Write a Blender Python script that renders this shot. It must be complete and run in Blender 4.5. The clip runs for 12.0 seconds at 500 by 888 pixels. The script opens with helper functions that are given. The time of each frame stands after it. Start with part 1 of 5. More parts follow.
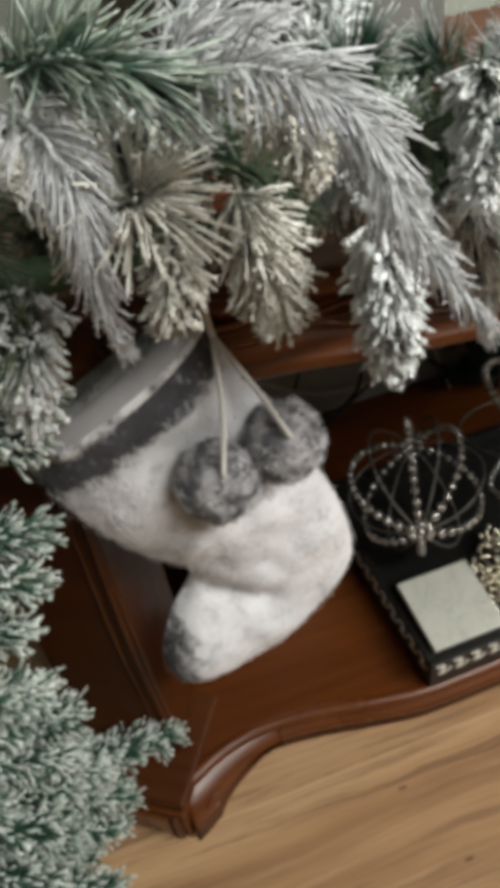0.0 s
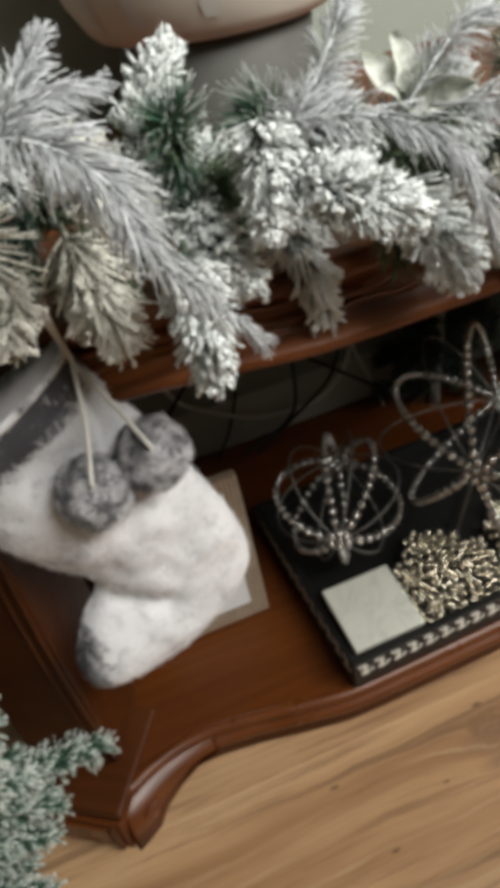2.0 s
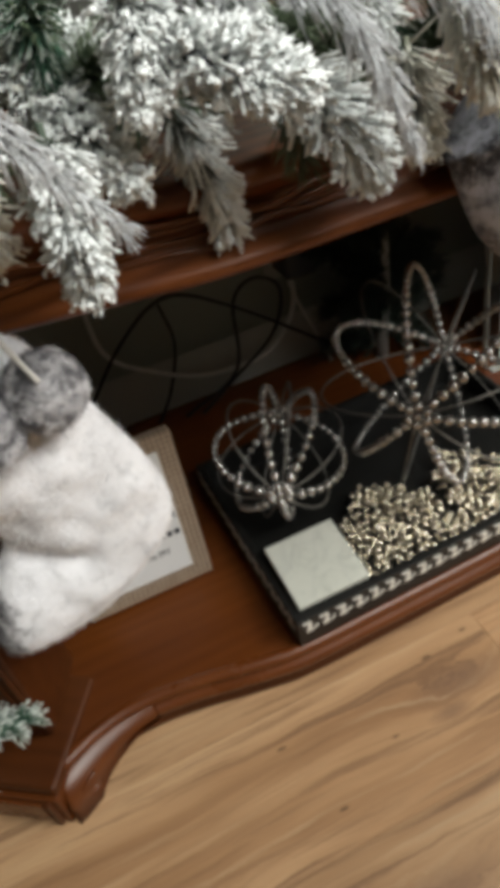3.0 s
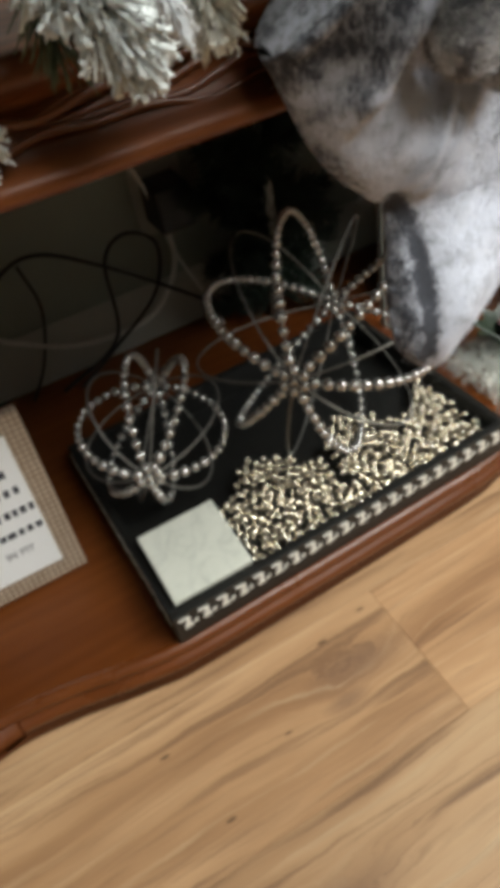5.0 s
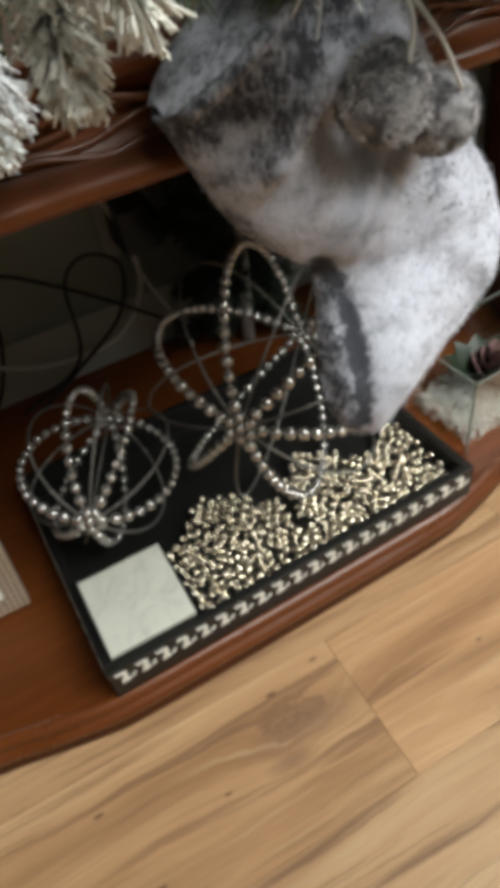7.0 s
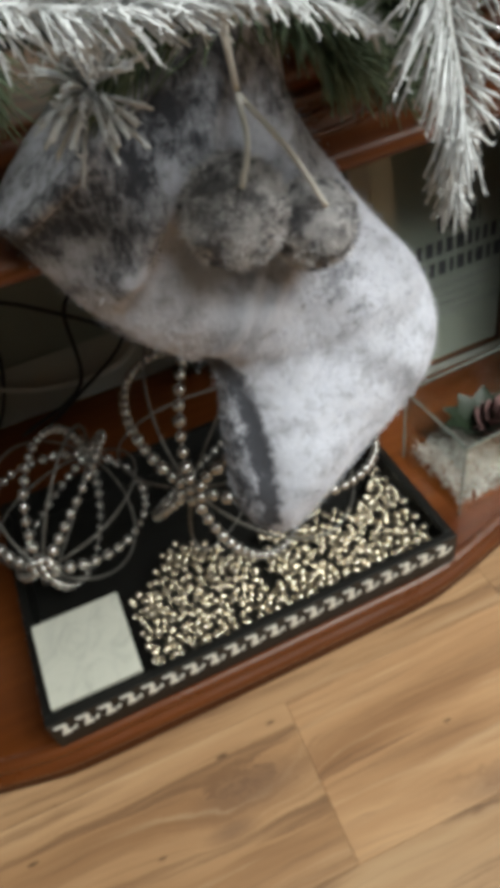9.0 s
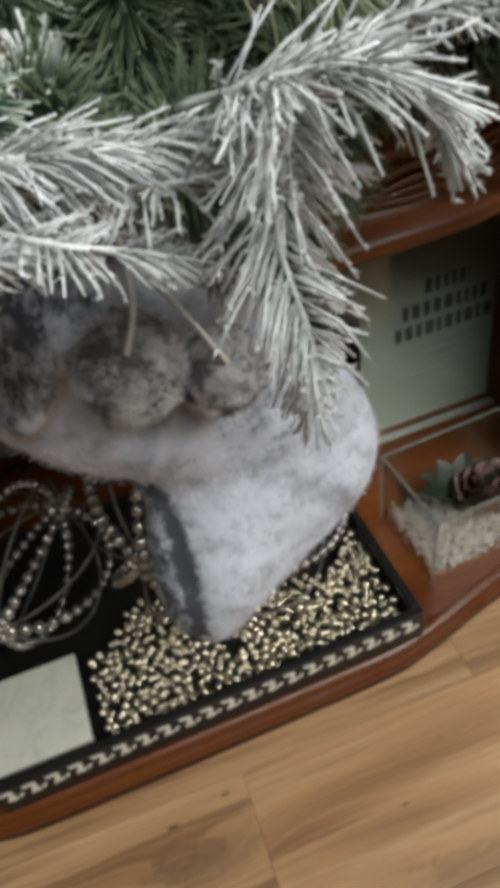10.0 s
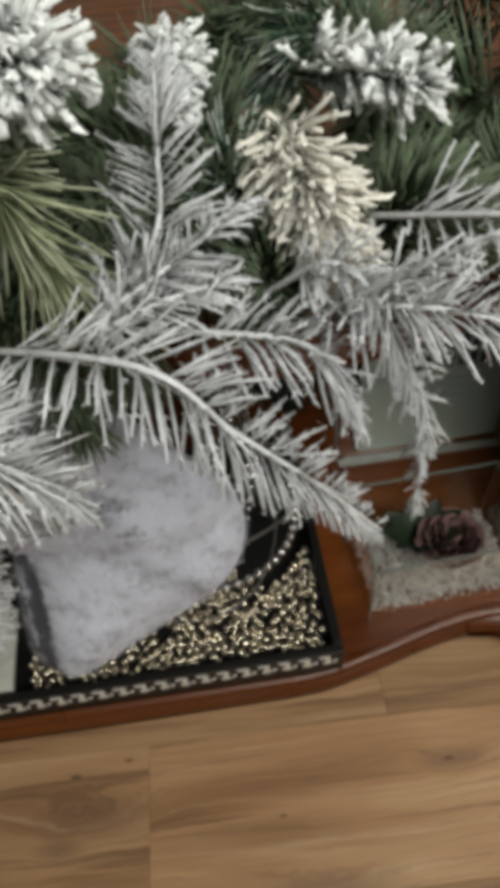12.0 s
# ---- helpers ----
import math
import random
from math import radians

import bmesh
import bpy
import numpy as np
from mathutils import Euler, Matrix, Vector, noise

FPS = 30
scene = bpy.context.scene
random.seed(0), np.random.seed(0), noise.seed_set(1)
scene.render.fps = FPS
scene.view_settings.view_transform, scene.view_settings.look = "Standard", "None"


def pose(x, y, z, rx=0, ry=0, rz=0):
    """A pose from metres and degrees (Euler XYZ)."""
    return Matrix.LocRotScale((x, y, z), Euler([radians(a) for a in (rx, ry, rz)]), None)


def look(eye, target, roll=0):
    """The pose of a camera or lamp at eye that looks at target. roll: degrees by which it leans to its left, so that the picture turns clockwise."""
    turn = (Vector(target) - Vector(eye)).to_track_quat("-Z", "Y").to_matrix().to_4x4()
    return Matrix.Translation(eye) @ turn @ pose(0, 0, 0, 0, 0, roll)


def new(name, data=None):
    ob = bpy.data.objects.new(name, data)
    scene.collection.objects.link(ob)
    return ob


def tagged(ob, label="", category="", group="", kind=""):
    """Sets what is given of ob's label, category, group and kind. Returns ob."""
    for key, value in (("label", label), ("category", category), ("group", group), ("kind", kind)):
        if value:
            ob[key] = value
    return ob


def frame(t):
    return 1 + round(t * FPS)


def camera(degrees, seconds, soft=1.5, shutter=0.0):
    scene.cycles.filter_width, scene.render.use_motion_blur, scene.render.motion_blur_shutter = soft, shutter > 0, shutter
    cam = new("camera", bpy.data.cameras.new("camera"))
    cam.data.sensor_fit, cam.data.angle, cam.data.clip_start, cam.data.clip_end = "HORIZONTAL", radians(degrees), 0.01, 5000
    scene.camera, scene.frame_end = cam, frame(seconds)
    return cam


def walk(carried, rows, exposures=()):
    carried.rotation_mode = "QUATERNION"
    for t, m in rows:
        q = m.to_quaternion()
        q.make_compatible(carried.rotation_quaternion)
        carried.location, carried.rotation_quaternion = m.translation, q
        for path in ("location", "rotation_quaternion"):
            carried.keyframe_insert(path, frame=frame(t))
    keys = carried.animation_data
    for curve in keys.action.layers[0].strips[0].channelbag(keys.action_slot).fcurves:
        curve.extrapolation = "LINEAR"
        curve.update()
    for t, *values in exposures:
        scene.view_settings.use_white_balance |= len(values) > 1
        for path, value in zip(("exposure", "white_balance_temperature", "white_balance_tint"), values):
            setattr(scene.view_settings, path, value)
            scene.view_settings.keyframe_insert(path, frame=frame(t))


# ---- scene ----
cam = camera(40.5, 12.0, soft=8.5)
PATH = [
    (0, (-0.2717, -0.3872, 0.9131), (0.0358, 1.0858, -0.4049), -9.43),
    (0.5, (-0.2704, -0.4009, 0.9112), (0.0395, 1.0967, -0.3774), -9.69),
    (1, (-0.2546, -0.4124, 0.9129), (0.0676, 1.0998, -0.3545), -10.09),
    (1.5, (-0.2260, -0.4541, 0.9287), (0.1087, 1.0714, -0.3199), -10.87),
    (2, (-0.1972, -0.4670, 0.9224), (0.1621, 1.0505, -0.3280), -11.45),
    (2.5, (-0.1748, -0.4663, 0.9061), (0.2151, 1.0213, -0.3716), -11.68),
    (3, (-0.1571, -0.4662, 0.8609), (0.2603, 0.9803, -0.4562), -11.63),
    (3.5, (-0.1250, -0.4672, 0.8205), (0.3203, 0.9340, -0.5346), -11.52),
    (5.5, (-0.0399, -0.4149, 0.7886), (0.5202, 0.8834, -0.6264), -10.06),
    (6, (-0.0322, -0.4047, 0.7900), (0.5459, 0.8900, -0.6204), -9.75),
    (6.5, (-0.0219, -0.3945, 0.8074), (0.5353, 0.9085, -0.6040), -9.85),
    (7, (0.0352, -0.4009, 0.7936), (0.5550, 0.9064, -0.6272), -9.47),
    (9, (0.1740, -0.3849, 0.8086), (0.5052, 0.9898, -0.6056), -11.50),
    (9.5, (0.1939, -0.3600, 0.8311), (0.5270, 1.0242, -0.5729), -12.01),
    (10, (0.2501, -0.3504, 0.8403), (0.5468, 1.0513, -0.5550), -10.11),
    (10.5, (0.3195, -0.3536, 0.8620), (0.4984, 1.0624, -0.5398), -8.25),
    (11, (0.3520, -0.3573, 0.8825), (0.4441, 1.0506, -0.5340), -7.13),
    (11.5, (0.3692, -0.3567, 0.9092), (0.4060, 1.0096, -0.5503), -6.87),
    (12, (0.3989, -0.3095, 0.9131), (0.4312, 0.9750, -0.6200), -5.62),
]
EXPOSURES = [(0.0, -0.30, 6580, 9), (2.5, -0.25, 6560, 9), (3.5, -0.05, 6500, 8), (5.5, 0.12, 6420, 6), (7.0, 0.06, 6420, 6), (9.0, -0.14, 6450, 5), (9.5, -0.27, 6430, 5), (10.5, -0.83, 6500, 7), (11.5, -1.0, 6640, 9), (12.0, -1.08, 6700, 8)]
walk(cam, [(t, look(eye, target, roll)) for t, eye, target, roll in PATH], EXPOSURES)

# ---- world and light ----
world = bpy.data.worlds.new("sky")
scene.world = world
world.use_nodes = True
wn = world.node_tree
sky = wn.nodes.new("ShaderNodeTexSky")
sky.sky_type, sky.sun_disc = "NISHITA", False
sky.sun_elevation, sky.sun_rotation = radians(35), radians(150)
wn.links.new(sky.outputs[0], wn.nodes["Background"].inputs[0])
wn.nodes["Background"].inputs[1].default_value = 0.12

# Unseen window and lamp, set high and near to steepen the light.
WIN_X0, WIN_X1, WIN_Z0, WIN_Z1, WIN_Y = 0.05, 2.25, 1.80, 2.62, -1.35
lamp = bpy.data.lights.new("window_light", "AREA")
lamp.shape, lamp.size, lamp.size_y = "RECTANGLE", WIN_X1 - WIN_X0, WIN_Z1 - WIN_Z0
lamp.energy, lamp.color = 128.0, (1.0, 0.99, 0.955)
ob = new("window_light", lamp)
ob.matrix_world = look(((WIN_X0 + WIN_X1) / 2, WIN_Y - 0.03, (WIN_Z0 + WIN_Z1) / 2), (0.6, 0.0, 0.6))


# ---- materials ----
def material(name, rough=0.5, metal=0.0):
    m = bpy.data.materials.new(name)
    m.use_nodes = True
    b = m.node_tree.nodes["Principled BSDF"]
    b.inputs["Roughness"].default_value, b.inputs["Metallic"].default_value = rough, metal
    return m, m.node_tree, b


def node(nt, kind, **values):
    n = nt.nodes.new(kind)
    for k, v in values.items():
        n.inputs[k].default_value = v
    return n


def ramp(nt, source, *stops):
    r = nt.nodes.new("ShaderNodeValToRGB")
    e = r.color_ramp.elements
    while len(e) < len(stops):
        e.new(0.5)
    for i, (p, c) in enumerate(stops):
        e[i].position, e[i].color = p, (*c, 1)
    nt.links.new(source, r.inputs[0])
    return r.outputs[0]


def coords(nt, scale=(1, 1, 1), rot=(0, 0, 0), which="Object"):
    c, mp = nt.nodes.new("ShaderNodeTexCoord"), nt.nodes.new("ShaderNodeMapping")
    mp.inputs["Scale"].default_value, mp.inputs["Rotation"].default_value = scale, rot
    nt.links.new(c.outputs[which], mp.inputs[0])
    return mp.outputs[0]


def noise_tex(nt, vec, scale, detail=6.0, rough=0.6, dist=0.0):
    n = node(nt, "ShaderNodeTexNoise", Scale=scale, Detail=detail, Roughness=rough, Distortion=dist)
    nt.links.new(vec, n.inputs["Vector"])
    return n.outputs["Fac"]


def mix(nt, fac, a, b, mode="MIX"):
    m = nt.nodes.new("ShaderNodeMix")
    m.data_type, m.blend_type = "RGBA", mode
    for sock, v in ((m.inputs["Factor"], fac), (m.inputs["A"], a), (m.inputs["B"], b)):
        if hasattr(v, "is_output"):
            nt.links.new(v, sock)
        elif isinstance(v, (int, float)):
            sock.default_value = v
        else:
            sock.default_value = (*v, 1)
    return m.outputs["Result"]


def bump(nt, b, height, strength=0.3, dist=0.002):
    n = node(nt, "ShaderNodeBump", Strength=strength, Distance=dist)
    nt.links.new(height, n.inputs["Height"])
    nt.links.new(n.outputs[0], b.inputs["Normal"])


def make_plain(name, colour, rough=0.5, metal=0.0, vary=0.15, scale=40.0, bumpy=0.1):
    m, nt, b = material(name, rough, metal)
    n = noise_tex(nt, coords(nt), scale)
    n2 = noise_tex(nt, coords(nt), scale * 0.13)
    lo, hi = [c * (1 - vary) for c in colour], [min(1, c * (1 + vary)) for c in colour]
    c1 = ramp(nt, n, (0.3, lo), (0.7, hi))
    c2 = ramp(nt, n2, (0.3, lo), (0.7, hi))
    nt.links.new(mix(nt, 0.5, c1, c2), b.inputs["Base Color"])
    if bumpy:
        bump(nt, b, n, bumpy, 0.001)
    return m


def make_floor():
    """Oak print whose grain lines flow round a few knots."""
    m, nt, b = material("oak_laminate", 0.42)
    info, geo = nt.nodes.new("ShaderNodeObjectInfo"), nt.nodes.new("ShaderNodeNewGeometry")

    def math_node(op, p, q=0.0, r=0.0):
        n = nt.nodes.new("ShaderNodeMath")
        n.operation = op
        for i, val in enumerate((p, q, r)):
            if hasattr(val, "is_output"):
                nt.links.new(val, n.inputs[i])
            else:
                n.inputs[i].default_value = val
        return n.outputs[0]

    def vec(x, y, z):
        c = nt.nodes.new("ShaderNodeCombineXYZ")
        for i, val in enumerate((x, y, z)):
            if hasattr(val, "is_output"):
                nt.links.new(val, c.inputs[i])
            else:
                c.inputs[i].default_value = val
        return c.outputs[0]
    sep = nt.nodes.new("ShaderNodeSeparateXYZ")
    nt.links.new(geo.outputs["Position"], sep.inputs[0])
    x, y = sep.outputs[0], sep.outputs[1]
    rnd = math_node("MULTIPLY", info.outputs["Random"], 9.0)
    low = noise_tex(nt, vec(math_node("MULTIPLY", x, 2.6), math_node("MULTIPLY", y, 9.0), rnd), 1.0, 3.0, 0.55)
    flow = math_node("MULTIPLY_ADD", low, 0.04, y)
    knots = None
    for kx, ky, wx, wy, amp in ((0.165, -0.105, 0.075, 0.024, 0.034), (0.13, -0.135, 0.03, 0.012, 0.012), (0.44, -0.21, 0.09, 0.02, 0.022), (0.62, -0.09, 0.05, 0.015, 0.016), (-0.02, -0.30, 0.10, 0.025, 0.026), (0.30, -0.36, 0.07, 0.02, 0.022), (-0.3, -0.2, 0.09, 0.02, 0.02)):
        dx = math_node("DIVIDE", math_node("SUBTRACT", x, kx), wx)
        dy = math_node("DIVIDE", math_node("SUBTRACT", y, ky), wy)
        d2 = math_node("ADD", math_node("MULTIPLY", dx, dx), math_node("MULTIPLY", dy, dy))
        bell = math_node("EXPONENT", math_node("MULTIPLY", d2, -1.0))
        flow = math_node("MULTIPLY_ADD", bell, amp, flow)
        knots = bell if knots is None else math_node("MAXIMUM", knots, bell)
    wob = noise_tex(nt, vec(math_node("MULTIPLY", x, 34.0), math_node("MULTIPLY", y, 80.0), rnd), 1.0, 4.0, 0.65)
    flow = math_node("MULTIPLY_ADD", math_node("MULTIPLY", math_node("SUBTRACT", wob, 0.5), math_node("ADD", knots, 0.10)), 0.045, flow)
    v = vec(math_node("MULTIPLY", x, 2.2), math_node("MULTIPLY", flow, 62.0), rnd)
    lines = noise_tex(nt, v, 1.0, 6.0, 0.62)
    broad = noise_tex(nt, vec(math_node("MULTIPLY", x, 1.1), math_node("MULTIPLY", flow, 11.0), math_node("ADD", rnd, 3.0)), 1.0, 4.0, 0.6)
    fine = noise_tex(nt, vec(math_node("MULTIPLY", x, 9.0), math_node("MULTIPLY", flow, 330.0), rnd), 1.0, 4.0, 0.7)
    base = ramp(nt, broad, (0.30, (0.26, 0.134, 0.062)), (0.44, (0.41, 0.234, 0.115)), (0.56, (0.53, 0.325, 0.170)), (0.70, (0.63, 0.42, 0.235)))
    base = mix(nt, ramp(nt, lines, (0.34, (0.8, 0.8, 0.8)), (0.46, (0, 0, 0))), base, (0.20, 0.108, 0.056))
    thin = noise_tex(nt, vec(math_node("MULTIPLY", x, 3.4), math_node("MULTIPLY", flow, 150.0), math_node("ADD", rnd, 5.0)), 1.0, 4.0, 0.6)
    base = mix(nt, ramp(nt, thin, (0.32, (0.45, 0.45, 0.45)), (0.43, (0, 0, 0))), base, (0.24, 0.135, 0.07))
    base = mix(nt, ramp(nt, lines, (0.56, (0, 0, 0)), (0.70, (0.5, 0.5, 0.5))), base, (0.66, 0.48, 0.29))
    base = mix(nt, ramp(nt, knots, (0.2, (0, 0, 0)), (0.95, (0.6, 0.6, 0.6))), base, (0.20, 0.115, 0.07))
    base = mix(nt, 0.28, base, ramp(nt, fine, (0.3, (0.38, 0.38, 0.38)), (0.65, (0.62, 0.62, 0.62))), "OVERLAY")
    for kx, ky, w in ((-0.085, -0.077, 0.008), (0.145, -0.057, 0.009), (0.613, -0.089, 0.008), (0.212, -0.045, 0.007), (0.66, -0.16, 0.01), (-0.05, -0.175, 0.008), (0.40, -0.13, 0.006), (0.05, -0.13, 0.006)):
        dx = math_node("DIVIDE", math_node("SUBTRACT", x, kx), w)
        dy = math_node("DIVIDE", math_node("SUBTRACT", y, ky), w * 0.35)
        d2 = math_node("ADD", math_node("MULTIPLY", dx, dx), math_node("MULTIPLY", dy, dy))
        base = mix(nt, ramp(nt, d2, (0.2, (0.75, 0.75, 0.75)), (1.0, (0, 0, 0))), base, (0.075, 0.04, 0.022))
    hue = node(nt, "ShaderNodeHueSaturation")
    val = nt.nodes.new("ShaderNodeMapRange")
    val.inputs["To Min"].default_value, val.inputs["To Max"].default_value = 0.84, 1.1
    nt.links.new(info.outputs["Random"], val.inputs["Value"])
    nt.links.new(val.outputs[0], hue.inputs["Value"])
    nt.links.new(base, hue.inputs["Color"])
    nt.links.new(hue.outputs[0], b.inputs["Base Color"])
    nt.links.new(ramp(nt, fine, (0.2, (0.52, 0.52, 0.52)), (0.8, (0.36, 0.36, 0.36))), b.inputs["Roughness"])
    bump(nt, b, fine, 0.12, 0.0006)
    return m


def make_mahogany(name="mahogany", tone=0.85, rough=0.36, figure=0.55, gloss=0.3):
    m, nt, b = material(name, rough)
    v = coords(nt, (1.2, 7, 7))
    grain = noise_tex(nt, coords(nt, (5, 90, 90)), 1.0, 5.0, 0.65)
    w = node(nt, "ShaderNodeTexWave", Scale=2.0, Distortion=7.0, Detail=3.0)
    w.bands_direction = "Y"
    nt.links.new(coords(nt, (1.2, 7, 11)), w.inputs["Vector"])
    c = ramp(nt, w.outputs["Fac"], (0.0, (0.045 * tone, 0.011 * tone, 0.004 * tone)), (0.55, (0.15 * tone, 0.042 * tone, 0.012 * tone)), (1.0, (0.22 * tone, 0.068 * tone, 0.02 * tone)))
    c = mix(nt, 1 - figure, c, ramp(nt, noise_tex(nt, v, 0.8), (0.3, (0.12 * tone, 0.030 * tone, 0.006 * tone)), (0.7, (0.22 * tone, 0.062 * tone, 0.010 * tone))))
    c = mix(nt, 0.35, c, ramp(nt, grain, (0.35, (0.35, 0.35, 0.35)), (0.65, (0.6, 0.6, 0.6))), "OVERLAY")
    nt.links.new(c, b.inputs["Base Color"])
    b.inputs["Coat Weight"].default_value, b.inputs["Coat Roughness"].default_value = 0.06, 0.2
    b.inputs["Specular IOR Level"].default_value = gloss
    nt.links.new(ramp(nt, noise_tex(nt, coords(nt), 9.0), (0.3, (rough * 0.8,) * 3), (0.7, (rough * 1.5,) * 3)), b.inputs["Roughness"])
    bump(nt, b, grain, 0.08, 0.0005)
    return m


def make_needle(name, base, tip, lo, hi, sparkle=0.0):
    """Plastic needle, bare at its root and flocked towards its tip."""
    m, nt, b = material(name, 0.7)
    a = nt.nodes.new("ShaderNodeAttribute")
    a.attribute_name = "flock"
    n = noise_tex(nt, coords(nt), 260.0, 3.0)
    n2 = noise_tex(nt, coords(nt), 28.0, 3.0)
    add = nt.nodes.new("ShaderNodeMath")
    add.operation = "MULTIPLY_ADD"
    nt.links.new(n, add.inputs[0])
    add.inputs[1].default_value = 0.7
    nt.links.new(a.outputs["Fac"], add.inputs[2])
    add2 = nt.nodes.new("ShaderNodeMath")
    add2.operation = "MULTIPLY_ADD"
    nt.links.new(n2, add2.inputs[0])
    add2.inputs[1].default_value = 0.6
    nt.links.new(add.outputs[0], add2.inputs[2])
    geo = nt.nodes.new("ShaderNodeNewGeometry")
    dark = ramp(nt, geo.outputs["Random Per Island"], (0.0, [c * 0.6 for c in base]), (1.0, [c * 1.5 for c in base]))
    light = ramp(nt, geo.outputs["Random Per Island"], (0.0, [c * 0.78 for c in tip]), (1.0, [min(1, c * 1.12) for c in tip]))
    half = nt.nodes.new("ShaderNodeMath")
    half.operation = "MULTIPLY"
    half.inputs[1].default_value = 0.5
    nt.links.new(add2.outputs[0], half.inputs[0])
    fac = ramp(nt, half.outputs[0], (lo / 2, (0, 0, 0)), (hi / 2, (1, 1, 1)))
    nt.links.new(mix(nt, fac, dark, light), b.inputs["Base Color"])
    if sparkle:
        sp = ramp(nt, noise_tex(nt, coords(nt), 900.0, 1.0), (0.62, (0.75, 0.75, 0.75)), (0.68, (0.12, 0.12, 0.12)))
        nt.links.new(sp, b.inputs["Roughness"])
        b.inputs["Metallic"].default_value = sparkle
    bump(nt, b, n, 0.5, 0.001)
    return m


def make_fur(name, light, dark, mottle=(0.55, 0.75, 0.35), fibre=1.0):
    """Plush; the flock attribute tells how much of it is dark frosted pile."""
    m, nt, b = material(name, 0.95)
    b.inputs["Sheen Weight"].default_value = 0.06
    b.inputs["Sheen Roughness"].default_value = 0.6
    v = coords(nt)
    n = noise_tex(nt, v, 60.0, 5.0, 0.7)
    big = noise_tex(nt, v, 16.0, 3.0, 0.6)
    fine = noise_tex(nt, coords(nt, (1, 1, 0.4)), 330.0, 4.0, 0.75)
    col = mix(nt, ramp(nt, big, (0.44, (0, 0, 0)), (0.72, (0.5, 0.5, 0.5))), light, [c * 0.62 for c in light])
    col = mix(nt, ramp(nt, n, (mottle[0], (0, 0, 0)), (mottle[1], (mottle[2],) * 3)), col, [0.5 * c + 0.2 * d for c, d in zip(dark, light)])
    a = nt.nodes.new("ShaderNodeAttribute")
    a.attribute_name = "flock"
    total = a.outputs["Fac"]
    for source, weight in ((n, 1.15), (fine, 0.85 * fibre)):
        q = nt.nodes.new("ShaderNodeMath")
        q.operation = "MULTIPLY_ADD"
        nt.links.new(source, q.inputs[0])
        q.inputs[1].default_value = weight
        nt.links.new(total, q.inputs[2])
        total = q.outputs[0]
    half = nt.nodes.new("ShaderNodeMath")
    half.operation = "MULTIPLY"
    half.inputs[1].default_value = 0.5
    nt.links.new(total, half.inputs[0])
    col = mix(nt, ramp(nt, half.outputs[0], (0.64, (0, 0, 0)), (0.83, (0.97, 0.97, 0.97))), col, dark)
    col = mix(nt, 0.3, col, ramp(nt, fine, (0.3, (0.36, 0.36, 0.36)), (0.7, (0.62, 0.62, 0.62))), "OVERLAY")
    nt.links.new(col, b.inputs["Base Color"])
    bump(nt, b, fine, 0.5, 0.002)
    return m


def make_glass(name, tint=(0.93, 0.97, 0.95), rough=0.03):
    m, nt, b = material(name, rough)
    b.inputs["Base Color"].default_value = (*tint, 1)
    b.inputs["Transmission Weight"].default_value = 1.0
    b.inputs["IOR"].default_value = 1.45
    return m


def make_marble():
    m, nt, b = material("marble", 0.32)
    v = coords(nt)
    n = noise_tex(nt, v, 22.0, 6.0, 0.65, 1.6)
    c = ramp(nt, n, (0.30, (0.44, 0.45, 0.40)), (0.48, (0.56, 0.57, 0.50)), (0.75, (0.61, 0.61, 0.54)))
    veins = node(nt, "ShaderNodeTexWave", Scale=7.0, Distortion=14.0, Detail=4.0)
    nt.links.new(coords(nt, (1, 1, 1), (0, 0, 0.7)), veins.inputs["Vector"])
    c = mix(nt, ramp(nt, veins.outputs["Fac"], (0.0, (0.2, 0.2, 0.2)), (0.09, (0, 0, 0))), c, (0.40, 0.41, 0.38))
    nt.links.new(c, b.inputs["Base Color"])
    return m


def make_burlap():
    m, nt, b = material("burlap", 0.95)
    w1 = node(nt, "ShaderNodeTexWave", Scale=44.0, Distortion=0.8)
    w2 = node(nt, "ShaderNodeTexWave", Scale=44.0, Distortion=0.8)
    w1.bands_direction, w2.bands_direction = "X", "Z"
    for w in (w1, w2):
        nt.links.new(coords(nt), w.inputs["Vector"])
    weave = mix(nt, 1.0, w1.outputs["Color"], w2.outputs["Color"], "MULTIPLY")
    c = ramp(nt, weave, (0.0, (0.19, 0.13, 0.085)), (0.5, (0.42, 0.32, 0.23)))
    nt.links.new(mix(nt, 0.3, c, ramp(nt, noise_tex(nt, coords(nt), 60.0), (0.3, (0.26, 0.19, 0.13)), (0.7, (0.5, 0.4, 0.3)))), b.inputs["Base Color"])
    bump(nt, b, weave, 0.6, 0.0015)
    return m


FLOOR_M = make_floor()
WOOD = make_mahogany()
WOOD_PLAIN = make_mahogany("plain_mahogany", 0.66, 0.38, 0.12, 0.25)
WOOD_EDGE = make_mahogany("polished_mahogany", 0.75, 0.27, 0.15, 0.55)
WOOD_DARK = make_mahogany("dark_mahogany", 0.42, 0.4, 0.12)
SILVER = make_needle("glittered_needle", (0.20, 0.21, 0.205), (0.68, 0.70, 0.72), 0.6, 1.35, 0.08)
FLOCK = make_needle("flocked_needle", (0.05, 0.07, 0.05), (0.82, 0.85, 0.84), 0.85, 1.45)
CREAM_FLOCK = make_needle("cream_flocked_needle", (0.12, 0.13, 0.095), (0.79, 0.775, 0.70), 0.7, 1.25)
PINE = make_needle("pine_needle", (0.026, 0.078, 0.045), (0.78, 0.83, 0.77), 1.28, 1.75)
